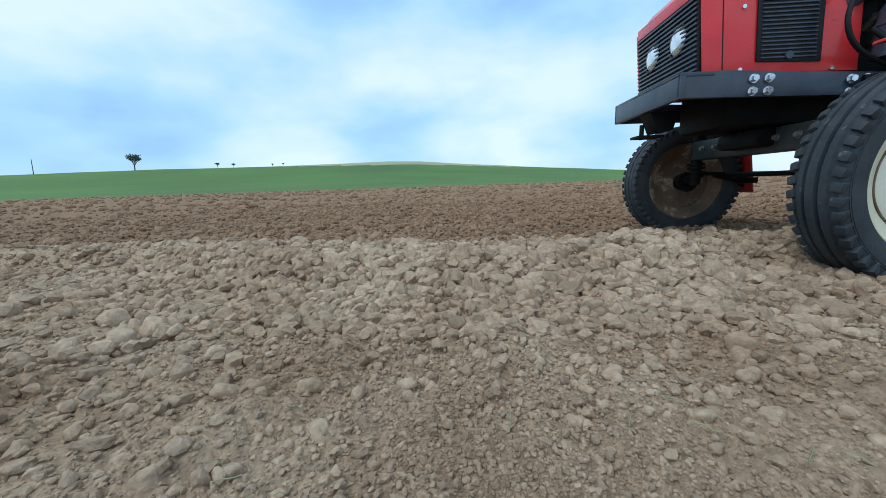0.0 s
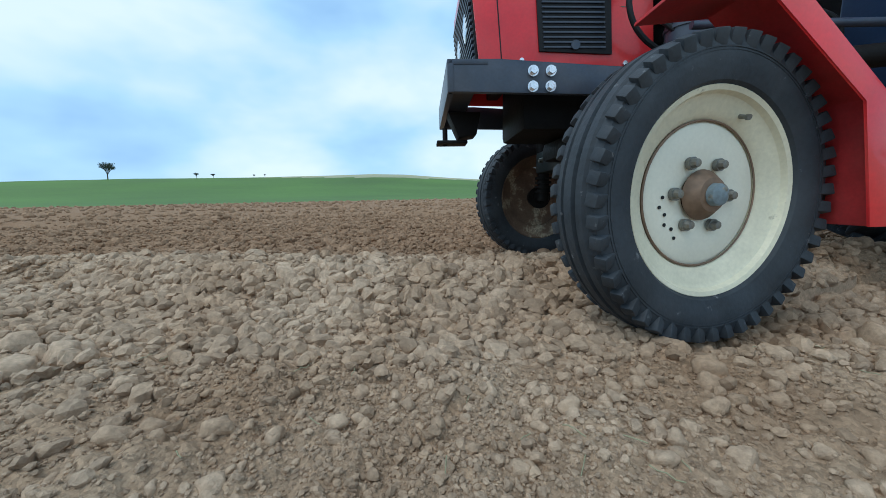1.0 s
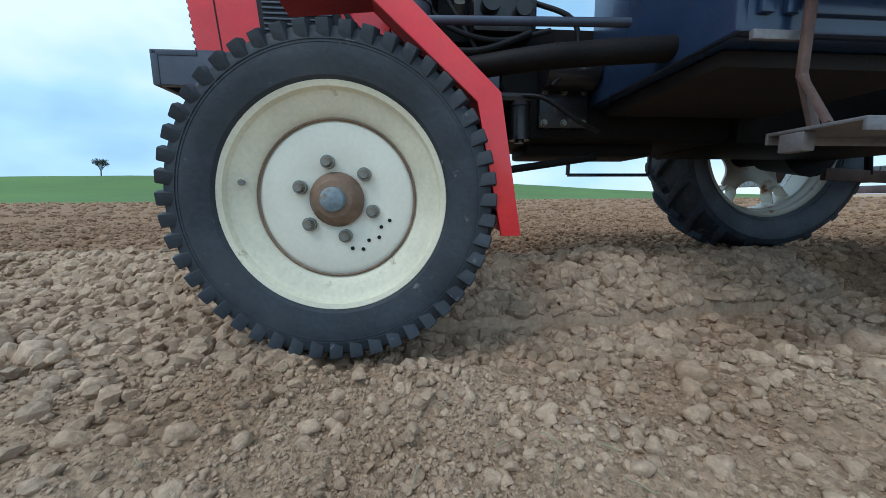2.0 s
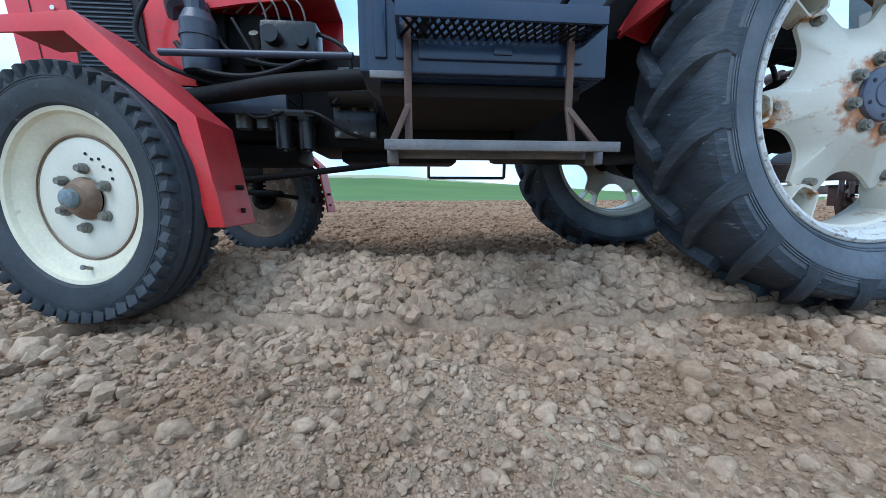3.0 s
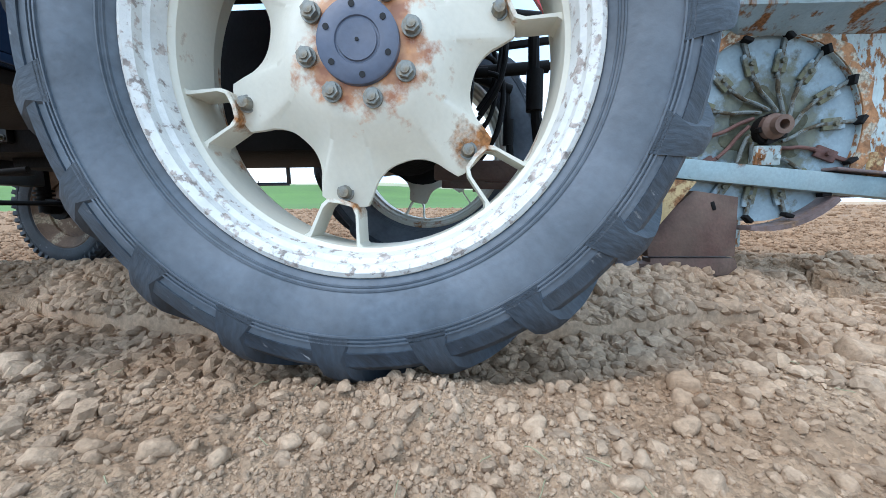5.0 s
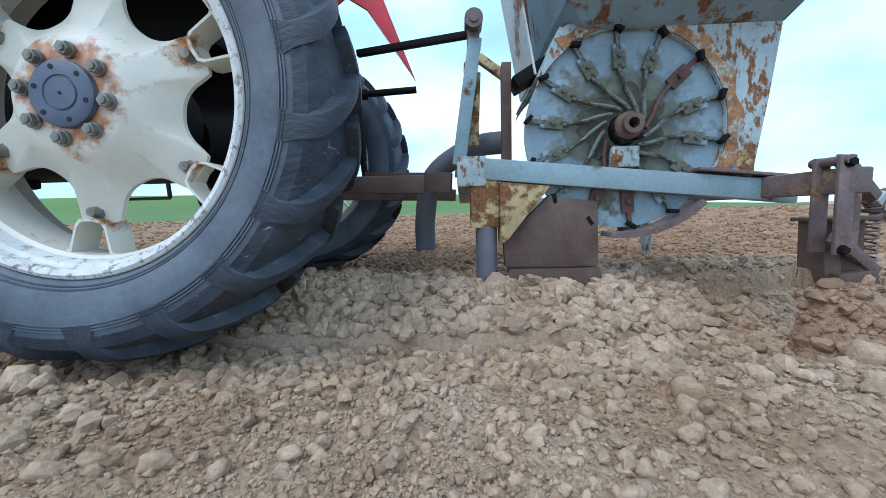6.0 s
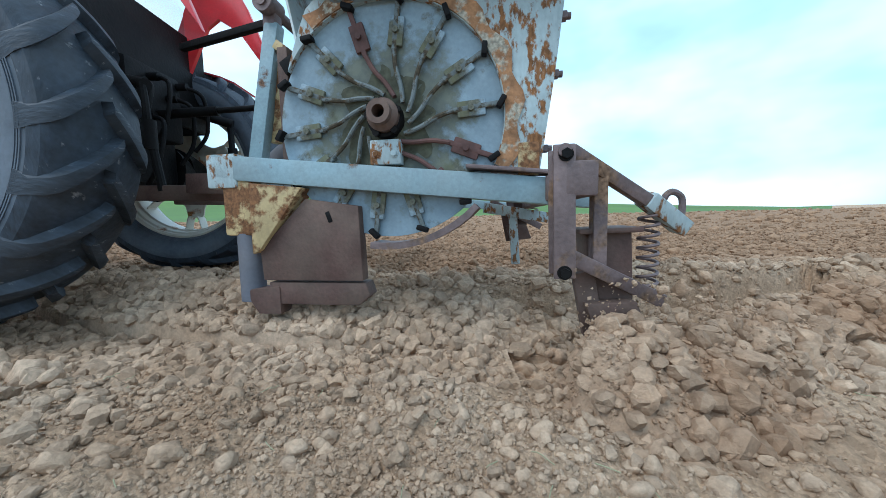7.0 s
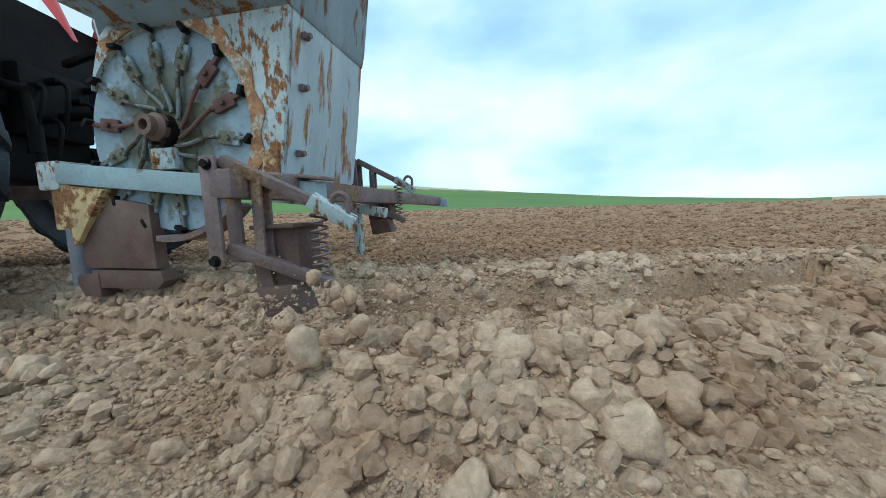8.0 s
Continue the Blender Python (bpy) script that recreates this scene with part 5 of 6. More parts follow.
def build_engine_bay():
    """Greasy pumps, pipes and covers that show beside and under the engine."""
    oily = material("oily_black_metal", (0.012, 0.012, 0.013), 0.28, vary=0.4, bump=0.4, fine=50, wear=(0.1, 0.09, 0.08), wear_amount=0.2, wear_scale=20)
    engine = next(o for o in tractor.children if o.name == "engine")
    gearbox = next(o for o in tractor.children if o.name == "gearbox")
    bm = bmesh.new()
    box(bm, (0.42, -0.34, 0.98), (0.66, -0.21, 1.14), 0.025)
    rod(bm, (0.48, -0.34, 1.06), (0.48, -0.39, 1.06), 0.035, seg=20)
    rod(bm, (0.60, -0.34, 1.05), (0.60, -0.37, 1.05), 0.028, seg=20)
    part("injection_pump", bm, oily, engine, "oily black injection pump")
    for k in range(4):
        x = 0.44 + 0.055 * k
        bm = bmesh.new()
        tube(bm, [(x, -0.28, 1.14), (x - 0.02, -0.30, 1.22), (x - 0.10, -0.27, 1.26), (x - 0.2, -0.24, 1.2)], 0.0045, 7)
        part("fuel_pipe", bm, M_BOLT, engine, "thin steel fuel pipe")
    bm = bmesh.new()
    rod(bm, (0.70, -0.30, 0.86), (0.90, -0.30, 0.86), 0.065, seg=24)
    rod(bm, (0.90, -0.30, 0.86), (0.94, -0.30, 0.86), 0.04, seg=20)
    rod(bm, (0.74, -0.30, 0.94), (0.86, -0.30, 0.94), 0.025, seg=16)
    part("starter", bm, oily, engine, "oily starter motor")
    for x in (0.50, 0.60):
        bm = bmesh.new()
        rod(bm, (x, -0.34, 0.60), (x, -0.34, 0.72), 0.038, seg=22)
        rod(bm, (x, -0.34, 0.72), (x, -0.34, 0.735), 0.042, seg=22)
        rod(bm, (x, -0.34, 0.59), (x, -0.34, 0.60), 0.018, seg=12)
        part("fuel_filter", bm, oily, engine, "shiny oily fuel filter")
    bm = bmesh.new()
    box(bm, (0.46, -0.37, 0.735), (0.64, -0.25, 0.765), 0.008)
    part("filter_head", bm, oily, engine)
    bm = bmesh.new()
    box(bm, (0.70, -0.27, 0.66), (0.90, -0.242, 0.82), 0.01)
    cover = part("side_cover", bm, oily, gearbox, "bolted side cover")
    for x in (0.72, 0.80, 0.88):
        for z in (0.68, 0.80):
            bm = bmesh.new()
            hexbolt(bm, (x, -0.27, z), 0.011, 0.014)
            part("cover_bolt", bm, M_BOLT, cover)
    for pts, r in (([(0.1, -0.36, 1.02), (0.22, -0.42, 0.9), (0.42, -0.42, 0.88), (0.62, -0.38, 0.96)], 0.011),
                   ([(0.66, -0.3, 1.1), (0.78, -0.36, 1.02), (0.8, -0.36, 0.9), (0.72, -0.34, 0.8)], 0.009),
                   ([(0.55, -0.32, 0.76), (0.66, -0.4, 0.74), (0.8, -0.4, 0.66), (0.92, -0.32, 0.64)], 0.008),
                   ([(0.30, -0.30, 0.78), (0.42, -0.4, 0.72), (0.52, -0.36, 0.76)], 0.007)):
        bm = bmesh.new()
        tube(bm, pts, r)
        part("hose", bm, M_BLACK, engine, "black rubber hose")


build_engine_bay()


def build_cab():
    bm = bmesh.new()
    box(bm, (0.93, -0.87, 0.745), (1.66, 0.87, 0.77), 0.006)
    body = part("cab", bm, M_NAVY, tractor, "dark blue-black cab body")
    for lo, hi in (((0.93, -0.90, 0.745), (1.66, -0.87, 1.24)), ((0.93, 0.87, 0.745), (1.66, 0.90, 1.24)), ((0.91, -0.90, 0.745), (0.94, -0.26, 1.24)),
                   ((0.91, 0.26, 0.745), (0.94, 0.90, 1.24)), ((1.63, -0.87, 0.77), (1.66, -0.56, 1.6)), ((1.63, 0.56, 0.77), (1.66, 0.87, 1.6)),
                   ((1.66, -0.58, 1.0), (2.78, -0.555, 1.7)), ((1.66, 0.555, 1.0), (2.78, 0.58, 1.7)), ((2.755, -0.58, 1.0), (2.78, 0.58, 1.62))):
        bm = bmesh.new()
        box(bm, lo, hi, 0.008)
        # rear panels swap cab navy for the iron with shade in its colour
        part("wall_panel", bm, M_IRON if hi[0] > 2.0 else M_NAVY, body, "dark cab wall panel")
    for y in (-0.555, 0.555):
        bm = bmesh.new()
        box(bm, (2.73, y - 0.025, 1.6), (2.78, y + 0.025, 2.25), 0.008)
        part("post", bm, M_NAVY, body)
    # pressed ribs and panels on the near side
    for s in (-1, 1):
        for lo, hi in (((0.955, 0.78), (0.99, 1.18)), ((1.015, 0.78), (1.05, 1.18)), ((1.08, 0.78), (1.58, 0.865)), ((1.30, 0.795), (1.36, 0.855))):
            bm = bmesh.new()
            y = s * (0.912 if lo[0] == 1.30 else 0.906)
            box(bm, (lo[0], y - 0.008, lo[1]), (hi[0], y + 0.008, hi[1]), 0.007)
            part("side_panel", bm, M_NAVY, body, "dark pressed side panel")
        bm = bmesh.new()
        box(bm, (0.94, s * 0.908 - 0.006, 0.725), (1.06, s * 0.908 + 0.006, 0.746), 0.003)
        part("sill_strip", bm, M_STEP, body)
        # window frame, panes, posts
        for x0, x1 in ((0.93, 1.05), (1.05, 1.58)):
            b2 = bmesh.new()
            prism(b2, [(x0 + 0.02, 1.28), (x1 - 0.02, 1.28), (x1 - 0.02, 2.2), (x0 + 0.1, 2.2)] if x0 < 1.0 else [(x0 + 0.03, 1.28), (x1 - 0.03, 1.28), (x1 - 0.03, 2.2), (x0 + 0.03, 2.2)],
                  s * 0.88 - 0.003, s * 0.88 + 0.003, 0)
            pane = part("pane", b2, M_GLASS, body, "dusty cab window")
        for x in (0.93, 1.05, 1.6):
            b2 = bmesh.new()
            box(b2, (x - 0.022, s * 0.885 - 0.022, 1.3), (x + 0.022, s * 0.885 + 0.022, 2.25), 0.008)
            part("post", b2, M_NAVY, body)
        b2 = bmesh.new()
        box(b2, (0.91, s * 0.885 - 0.024, 1.23), (1.64, s * 0.885 + 0.024, 1.28), 0.008)
        part("window_rail", b2, M_NAVY, body)
    bm = bmesh.new()
    box(bm, (0.78, -0.94, 2.25), (2.85, 0.94, 2.36), 0.04)
    part("roof", bm, M_RED, body, "red cab roof")
    # rear window with red surround
    b2 = bmesh.new()
    box(b2, (2.762, -0.53, 1.62), (2.769, 0.53, 2.25), 0)
    part("pane", b2, M_GLASS, body)
    # red rear mudguards
    for s in (-1, 1):
        bm = bmesh.new()
        cx, cz, r = 2.594, 0.69, 0.80
        arc = [polar(r, a) for a in range(62, 159, 8)]
        outer = [(cx + x, cz + z) for x, z in arc]
        innr = [(cx + x * 0.985, cz + z * 0.985) for x, z in arc]
        prism(bm, outer + innr[::-1], min(s * 0.62, s * 0.93), max(s * 0.62, s * 0.93), 0)
        guard = part("rear_mudguard", bm, M_RED_MATT, tractor, "red curved rear mudguard")
        bm = bmesh.new()
        y0, y1 = (-0.62, -0.60) if s < 0 else (0.44, 0.46)
        prism(bm, [(1.86, 1.02), (2.05, 1.3), (2.35, 1.46), (2.35, 1.38), (2.12, 1.22), (1.98, 0.98)], min(y0, y1), max(y0, y1), 0.003)
        part("guard_side", bm, M_RED, guard, "bright red mudguard side")
        bm = bmesh.new()
        y0, y1 = s * 0.42, s * 0.45
        prism(bm, [(2.50, 1.14), (2.78, 1.80), (2.86, 1.95), (3.12, 1.95), (3.20, 1.80), (3.42, 1.22), (3.13, 1.66), (3.0, 1.74), (2.92, 1.68), (2.66, 1.14)], min(y0, y1), max(y0, y1), 0.003)
        part("guard_brace", bm, M_RED, guard, "bright red mudguard brace")


build_cab()


def build_steps():
    bm = bmesh.new()
    box(bm, (0.99, -1.10, 0.515), (1.60, -0.92, 0.523), 0.003)
    low = part("lower_step", bm, M_STEP, tractor, "grey steel step plate")
    for y in (-1.10, -0.928):
        bm = bmesh.new()
        box(bm, (0.99, y, 0.497), (1.60, y + 0.008, 0.522), 0.003)
        part("step_lip", bm, M_STEP, low)
    for x in (0.99, 1.58):
        bm = bmesh.new()
        box(bm, (x, -1.0, 0.475), (x + 0.03, -0.95, 0.515), 0.004)
        part("step_foot", bm, M_STEP, low)
    for x, k in ((1.05, -1), (1.53, 1)):
        bm = bmesh.new()
        bar(bm, (x, -0.93, 0.88), (x, -0.93, 0.64), 0.012, 0.022)
        bar(bm, (x, -0.93, 0.65), (x, -0.97, 0.52), 0.012, 0.022)
        bar(bm, (x, -0.93, 0.645), (x + 0.045 * k, -1.03, 0.522), 0.012, 0.018)
        part("step_hanger", bm, M_BROWN, low, "worn brown hanger")
    bm = bmesh.new()
    for a, b in (((1.18, 0.5, 0.53), (1.72, 0.5, 0.53)), ((1.18, 0.5, 0.53), (1.18, 0.48, 0.88)), ((1.72, 0.5, 0.53), (1.72, 0.48, 0.88))):
        bar(bm, a, b, 0.02, 0.02, 0.003)
    part("bar_step", bm, M_NAVY, tractor, "dark bar step")
    bm = bmesh.new()
    box(bm, (1.02, -1.045, 0.83), (1.58, -1.035, 0.875), 0.003)
    box(bm, (1.02, -0.915, 0.83), (1.58, -0.905, 0.875), 0.003)
    for x in (1.02, 1.57):
        box(bm, (x, -1.04, 0.83), (x + 0.01, -0.91, 0.875), 0.003)
    up = part("upper_step", bm, M_NAVY, tractor, "dark step with expanded mesh tread")
    bm = bmesh.new()
    for k in range(22):
        x = 1.03 + 0.0248 * k
        for lean in (-1, 1):
            xa, xb = (x, x + 0.05) if lean > 0 else (x + 0.05, x)
            bar(bm, (min(max(xa, 1.03), 1.57), -1.035, 0.84 + 0.003 * lean), (min(max(xb, 1.03), 1.57), -0.915, 0.84 + 0.003 * lean), 0.006, 0.006, 0)
    part("mesh_tread", bm, M_IRON, up, "expanded metal mesh")
    for x, k in ((1.57, 1), (1.03, -1)):
        bm = bmesh.new()
        tube(bm, [(x, -1.02, 0.87), (x + 0.03 * k, -1.02, 0.92), (x - 0.03 * k, -1.0, 0.95), (x - 0.08 * k, -0.96, 0.92), (x - 0.06 * k, -0.92, 0.84)], 0.010)
        part("step_loop", bm, M_IRON, up)


build_steps()


def build_linkage():
    for s in (-1, 1):
        bm = bmesh.new()
        bar(bm, (2.7, s * 0.28, 0.52), (3.5, s * 0.40, 0.50), 0.03, 0.075, 0.008)
        part("lower_link", bm, M_BROWN, tractor, "brown rusty lift arm")
        bm = bmesh.new()
        rod(bm, (2.75, s * 0.25, 1.12), (3.08, s * 0.36, 1.02), 0.03)
        tube(bm, [(3.06, s * 0.36, 1.02), (3.07, s * 0.35, 0.8), (3.1, s * 0.34, 0.52)], 0.02)
        rod(bm, (3.07, s * 0.35, 0.72), (3.07, s * 0.35, 0.86), 0.03)
        part("lift_rod", bm, M_IRON, tractor, "dark lift rod with turnbuckle")
    bm = bmesh.new()
    rod(bm, (2.75, 0.0, 0.98), (3.45, 0.0, 1.02), 0.017)
    rod(bm, (2.85, 0.0, 0.987), (3.2, 0.0, 1.005), 0.027)
    part("top_link", bm, M_IRON, tractor, "dark threaded top link")
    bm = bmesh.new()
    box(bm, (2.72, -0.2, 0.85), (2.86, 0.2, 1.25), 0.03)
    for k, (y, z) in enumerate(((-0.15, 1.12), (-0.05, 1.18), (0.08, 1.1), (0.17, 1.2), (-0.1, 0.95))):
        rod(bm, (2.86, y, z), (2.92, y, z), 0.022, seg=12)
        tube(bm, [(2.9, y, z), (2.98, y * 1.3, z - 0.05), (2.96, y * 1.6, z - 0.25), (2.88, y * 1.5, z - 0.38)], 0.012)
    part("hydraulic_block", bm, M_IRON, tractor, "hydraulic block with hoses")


build_linkage()


# planter: a disc planter carried on the tractor's arms
planter = empty("planter", "pale blue rusted disc planter with hopper and covering tools", "planter")
K = 1.4


def pl(x, y, z):
    return Vector(((x - 4.0) * K, (y + 0.957) * K, z * K))


def pxz(pts):
    return [((x - 4.0) * K, z * K) for x, z in pts]


def build_planter_frame():
    bm = bmesh.new()
    prism(bm, pxz([(3.565, 0.532), (3.565, 0.474), (4.44, 0.383), (4.44, 0.440)]), (-0.985 + 0.957) * K, (-0.94 + 0.957) * K, 0.006)
    beam = part("side_beam", bm, M_LBLUE, planter, "pale blue box-section side beam")
    bm = bmesh.new()
    bar(bm, pl(4.18, -0.965, 0.478), pl(4.46, -0.965, 0.448), 0.09, 0.012)
    part("wear_plate", bm, M_TAIL, beam, "worn brown strip on the beam")
    bm = bmesh.new()
    prism(bm, pxz([(3.565, 0.532), (3.565, 0.474), (4.44, 0.383), (4.44, 0.440)]), (0.55 + 0.957) * K, (0.60 + 0.957) * K, 0.006)
    part("side_beam", bm, M_LBLUE, planter)
    bm = bmesh.new()
    box(bm, pl(3.55, -0.985, 0.45), pl(3.63, 0.6, 0.532), 0.01)
    part("front_crossbar", bm, M_LBLUE_RUSTED, planter, "rusted pale blue crossbar")
    # hitch mast
    for y in (-0.80, -0.45):
        bm = bmesh.new()
        bar(bm, pl(3.555, y, 0.53), pl(3.615, y + 0.03, 0.93), 0.05, 0.06, 0.006)
        part("mast", bm, M_LBLUE, planter, "pale blue leaning hitch mast")
    bm = bmesh.new()
    for y in (-0.80, -0.45):
        rod(bm, pl(3.61, y - 0.015, 0.975), pl(3.61, y + 0.05, 0.975), 0.04, seg=20)
        bar(bm, pl(3.608, y + 0.03, 0.9), pl(3.61, y + 0.03, 0.975), 0.05, 0.055, 0.008)
    rod(bm, pl(3.61, -0.82, 0.975), pl(3.61, -0.42, 0.975), 0.02)
    part("mast_head", bm, M_TAIL, planter, "rusty mast head with pin")
    bm = bmesh.new()
    bar(bm, pl(3.625, -0.78, 0.87), pl(3.705, -0.78, 0.81), 0.04, 0.035)
    bar(bm, pl(3.60, -0.76, 0.60), pl(3.61, -0.76, 0.83), 0.04, 0.06)
    part("mast_brace", bm, M_YELLOW, planter)
    bm = bmesh.new()
    bar(bm, pl(3.70, -0.86, 0.53), pl(3.70, -0.86, 0.815), 0.05, 0.04)
    part("rusty_post", bm, M_BROWN, planter, "rust-brown upright post")
    # the two ends of the lower links pinned to the mast
    for y in (-0.70, 0.1):
        bm = bmesh.new()
        bar(bm, pl(3.22, y, 0.50), pl(3.53, y - 0.08, 0.48), 0.03, 0.09)
        part("link_tail", bm, M_BROWN, planter, "brown flat link bar")
    bm = bmesh.new()
    bar(bm, pl(3.2, -0.66, 0.955), pl(3.61, -0.72, 0.972), 0.03, 0.03)
    part("top_link_end", bm, M_IRON, planter)
    # hose
    bm = bmesh.new()
    tube(bm, [pl(3.72, -0.7, 0.62), pl(3.60, -0.66, 0.61), pl(3.46, -0.62, 0.52), pl(3.42, -0.6, 0.36), pl(3.42, -0.6, 0.24)], 0.055, 16)
    part("seed_hose", bm, M_HOSE, planter, "thick grey flexible hose")


def arch_panel(bm, cx, cz, r, outline, y0, y1):
    """A plate with an outline, cut open by an arc. outline runs from the arc's start to its end."""
    a0, a1 = 152, -24
    arc = [(cx + polar(r, a0 + (a1 - a0) * k / 30)[0], cz + polar(r, a0 + (a1 - a0) * k / 30)[1]) for k in range(31)]
    n = len(arc)
    # a strip between arc and outline, both sampled alike
    total = [0.0]
    for p, q in zip(outline, outline[1:]):
        total.append(total[-1] + math.dist(p, q))
    out = []
    for k in range(n):
        d = total[-1] * k / (n - 1)
        i = min(max(j for j in range(len(total)) if total[j] <= d + 1e-9), len(outline) - 2)
        u = (d - total[i]) / (total[i + 1] - total[i])
        out.append((outline[i][0] + (outline[i + 1][0] - outline[i][0]) * u, outline[i][1] + (outline[i + 1][1] - outline[i][1]) * u))
    rows = [[bm.verts.new((x, y, z)) for x, z in line] for y in (y0, y1) for line in (arc, out)]
    for k in range(n - 1):
        bm.faces.new((rows[0][k], rows[0][k + 1], rows[1][k + 1], rows[1][k]))
        bm.faces.new((rows[2][k], rows[3][k], rows[3][k + 1], rows[2][k + 1]))
        bm.faces.new((rows[0][k], rows[2][k], rows[2][k + 1], rows[0][k + 1]))
        bm.faces.new((rows[1][k], rows[1][k + 1], rows[3][k + 1], rows[3][k]))
    for k in (0, n - 1):
        bm.faces.new((rows[0][k], rows[1][k], rows[3][k], rows[2][k]))


def build_housing():
    R = 0.262 * K
    cz = 0.59 * K
    bm = bmesh.new()
    outline = pxz([(3.775, 0.735), (3.80, 0.80), (3.83, 0.865), (4.39, 0.865), (4.365, 0.66), (4.335, 0.46), (4.262, 0.47)])
    arch_panel(bm, 0.0, cz, R, outline, (-0.958 + 0.957) * K - 0.012, (-0.95 + 0.957) * K)
    housing = part("housing", bm, M_LBLUE_RUSTED, planter, "rusted pale blue housing plate with an arched opening")
    # rusty rim along the arch
    bm = bmesh.new()
    a = [(polar(R + 0.003, g), polar(R + 0.05 + 0.012 * math.sin(g * 0.3), g)) for g in range(128, -25, -4)]
    inn, out = [p for p, _ in a], [q for _, q in a]
    f0 = [bm.verts.new((x, -0.019, z + cz)) for x, z in inn]
    f1 = [bm.verts.new((x, -0.019, z + cz)) for x, z in out]
    b0 = [bm.verts.new((x, 0.02, z + cz)) for x, z in inn]
    b1 = [bm.verts.new((x, -0.012, z + cz)) for x, z in out]
    for k in range(len(inn) - 1):
        bm.faces.new((f0[k], f0[k + 1], f1[k + 1], f1[k]))
        bm.faces.new((f0[k], b0[k], b0[k + 1], f0[k + 1]))
        bm.faces.new((f1[k], f1[k + 1], b1[k + 1], b1[k]))
    part("arch_rim", bm, material("rust_band", (0.31, 0.155, 0.07), 0.8, vary=0.45, scale=14, bump=0.5, wear=(0.52, 0.48, 0.38), wear_amount=0.42, wear_scale=18), housing, "rust-orange rim of the arch")
    # box behind it
    bm = bmesh.new()
    rear = pxz([(4.365, 0.66), (4.335, 0.46), (4.325, 0.46), (4.355, 0.66), (4.38, 0.865), (4.39, 0.865)])
    prism(bm, rear, 0.0, 0.36 * K, 0)
    prism(bm, pxz([(3.77, 0.74), (3.83, 0.865), (3.84, 0.86), (3.78, 0.735)]), 0.0, 0.36 * K, 0)
    arch_panel(bm, 0.0, cz, R, outline, 0.36 * K, 0.37 * K)
    part("housing_back", bm, M_REAR_SHEET, housing, "pale blue rear sheet with rust streaks")
    for k, z in enumerate((0.52, 0.68, 0.80)):
        b2 = bmesh.new()
        y = 0.02 * K
        xr = 4.338 + 0.135 * (z - 0.46)
        bar(b2, pl(xr, -0.91, z), pl(xr + 0.014, -0.91, z), 0.03, 0.022)
        rod(b2, pl(xr + 0.014, -0.91, z), pl(xr + 0.022, -0.91, z), 0.01)
        part("latch", b2, M_TAIL, housing)
    b2 = bmesh.new()
    box(b2, pl(4.29, -0.975, 0.455), pl(4.335, -0.955, 0.525), 0.008)
    part("corner_lug", b2, M_YELLOW, housing)
    # hopper: flares out above the housing
    bm = bmesh.new()
    x0, x1 = (3.81 - 4.0) * K, (4.43 - 4.0) * K
    lowz, midz, topz = 0.845 * K, 0.885 * K, 1.32 * K
    ring = []
    for z, yo, xi, xo in ((lowz, -0.014, x0 + 0.12, 0.546), (midz, -0.13, x0 + 0.02, 0.56), (topz, -0.15, x0 - 0.08, 0.645)):
        ring.append([bm.verts.new(p) for p in ((xi, yo, z), (xo, yo, z), (xo, 0.52, z), (xi, 0.52, z))])
    for p, q in zip(ring, ring[1:]):
        for i in range(4):
            bm.faces.new((p[i], p[(i + 1) % 4], q[(i + 1) % 4], q[i]))
    bmesh.ops.solidify(bm, geom=list(bm.faces), thickness=0.006)
    part("hopper", bm, M_REAR_SHEET, planter, "pale grey-blue steel hopper, open at the top", smooth=False)
    # front slanted sheet
    bm = bmesh.new()
    bar(bm, pl(3.775, -0.80, 0.76), pl(3.70, -0.80, 1.15), 0.34, 0.008, 0)
    part("front_sheet", bm, M_HOPPER, planter, "pale front sheet of the hopper")
    bm = bmesh.new()
    bar(bm, pl(3.72, -0.87, 0.745), pl(3.815, -0.87, 0.80), 0.12, 0.05, 0.006)
    part("chute_edge", bm, M_IRON, planter)


DISC = []


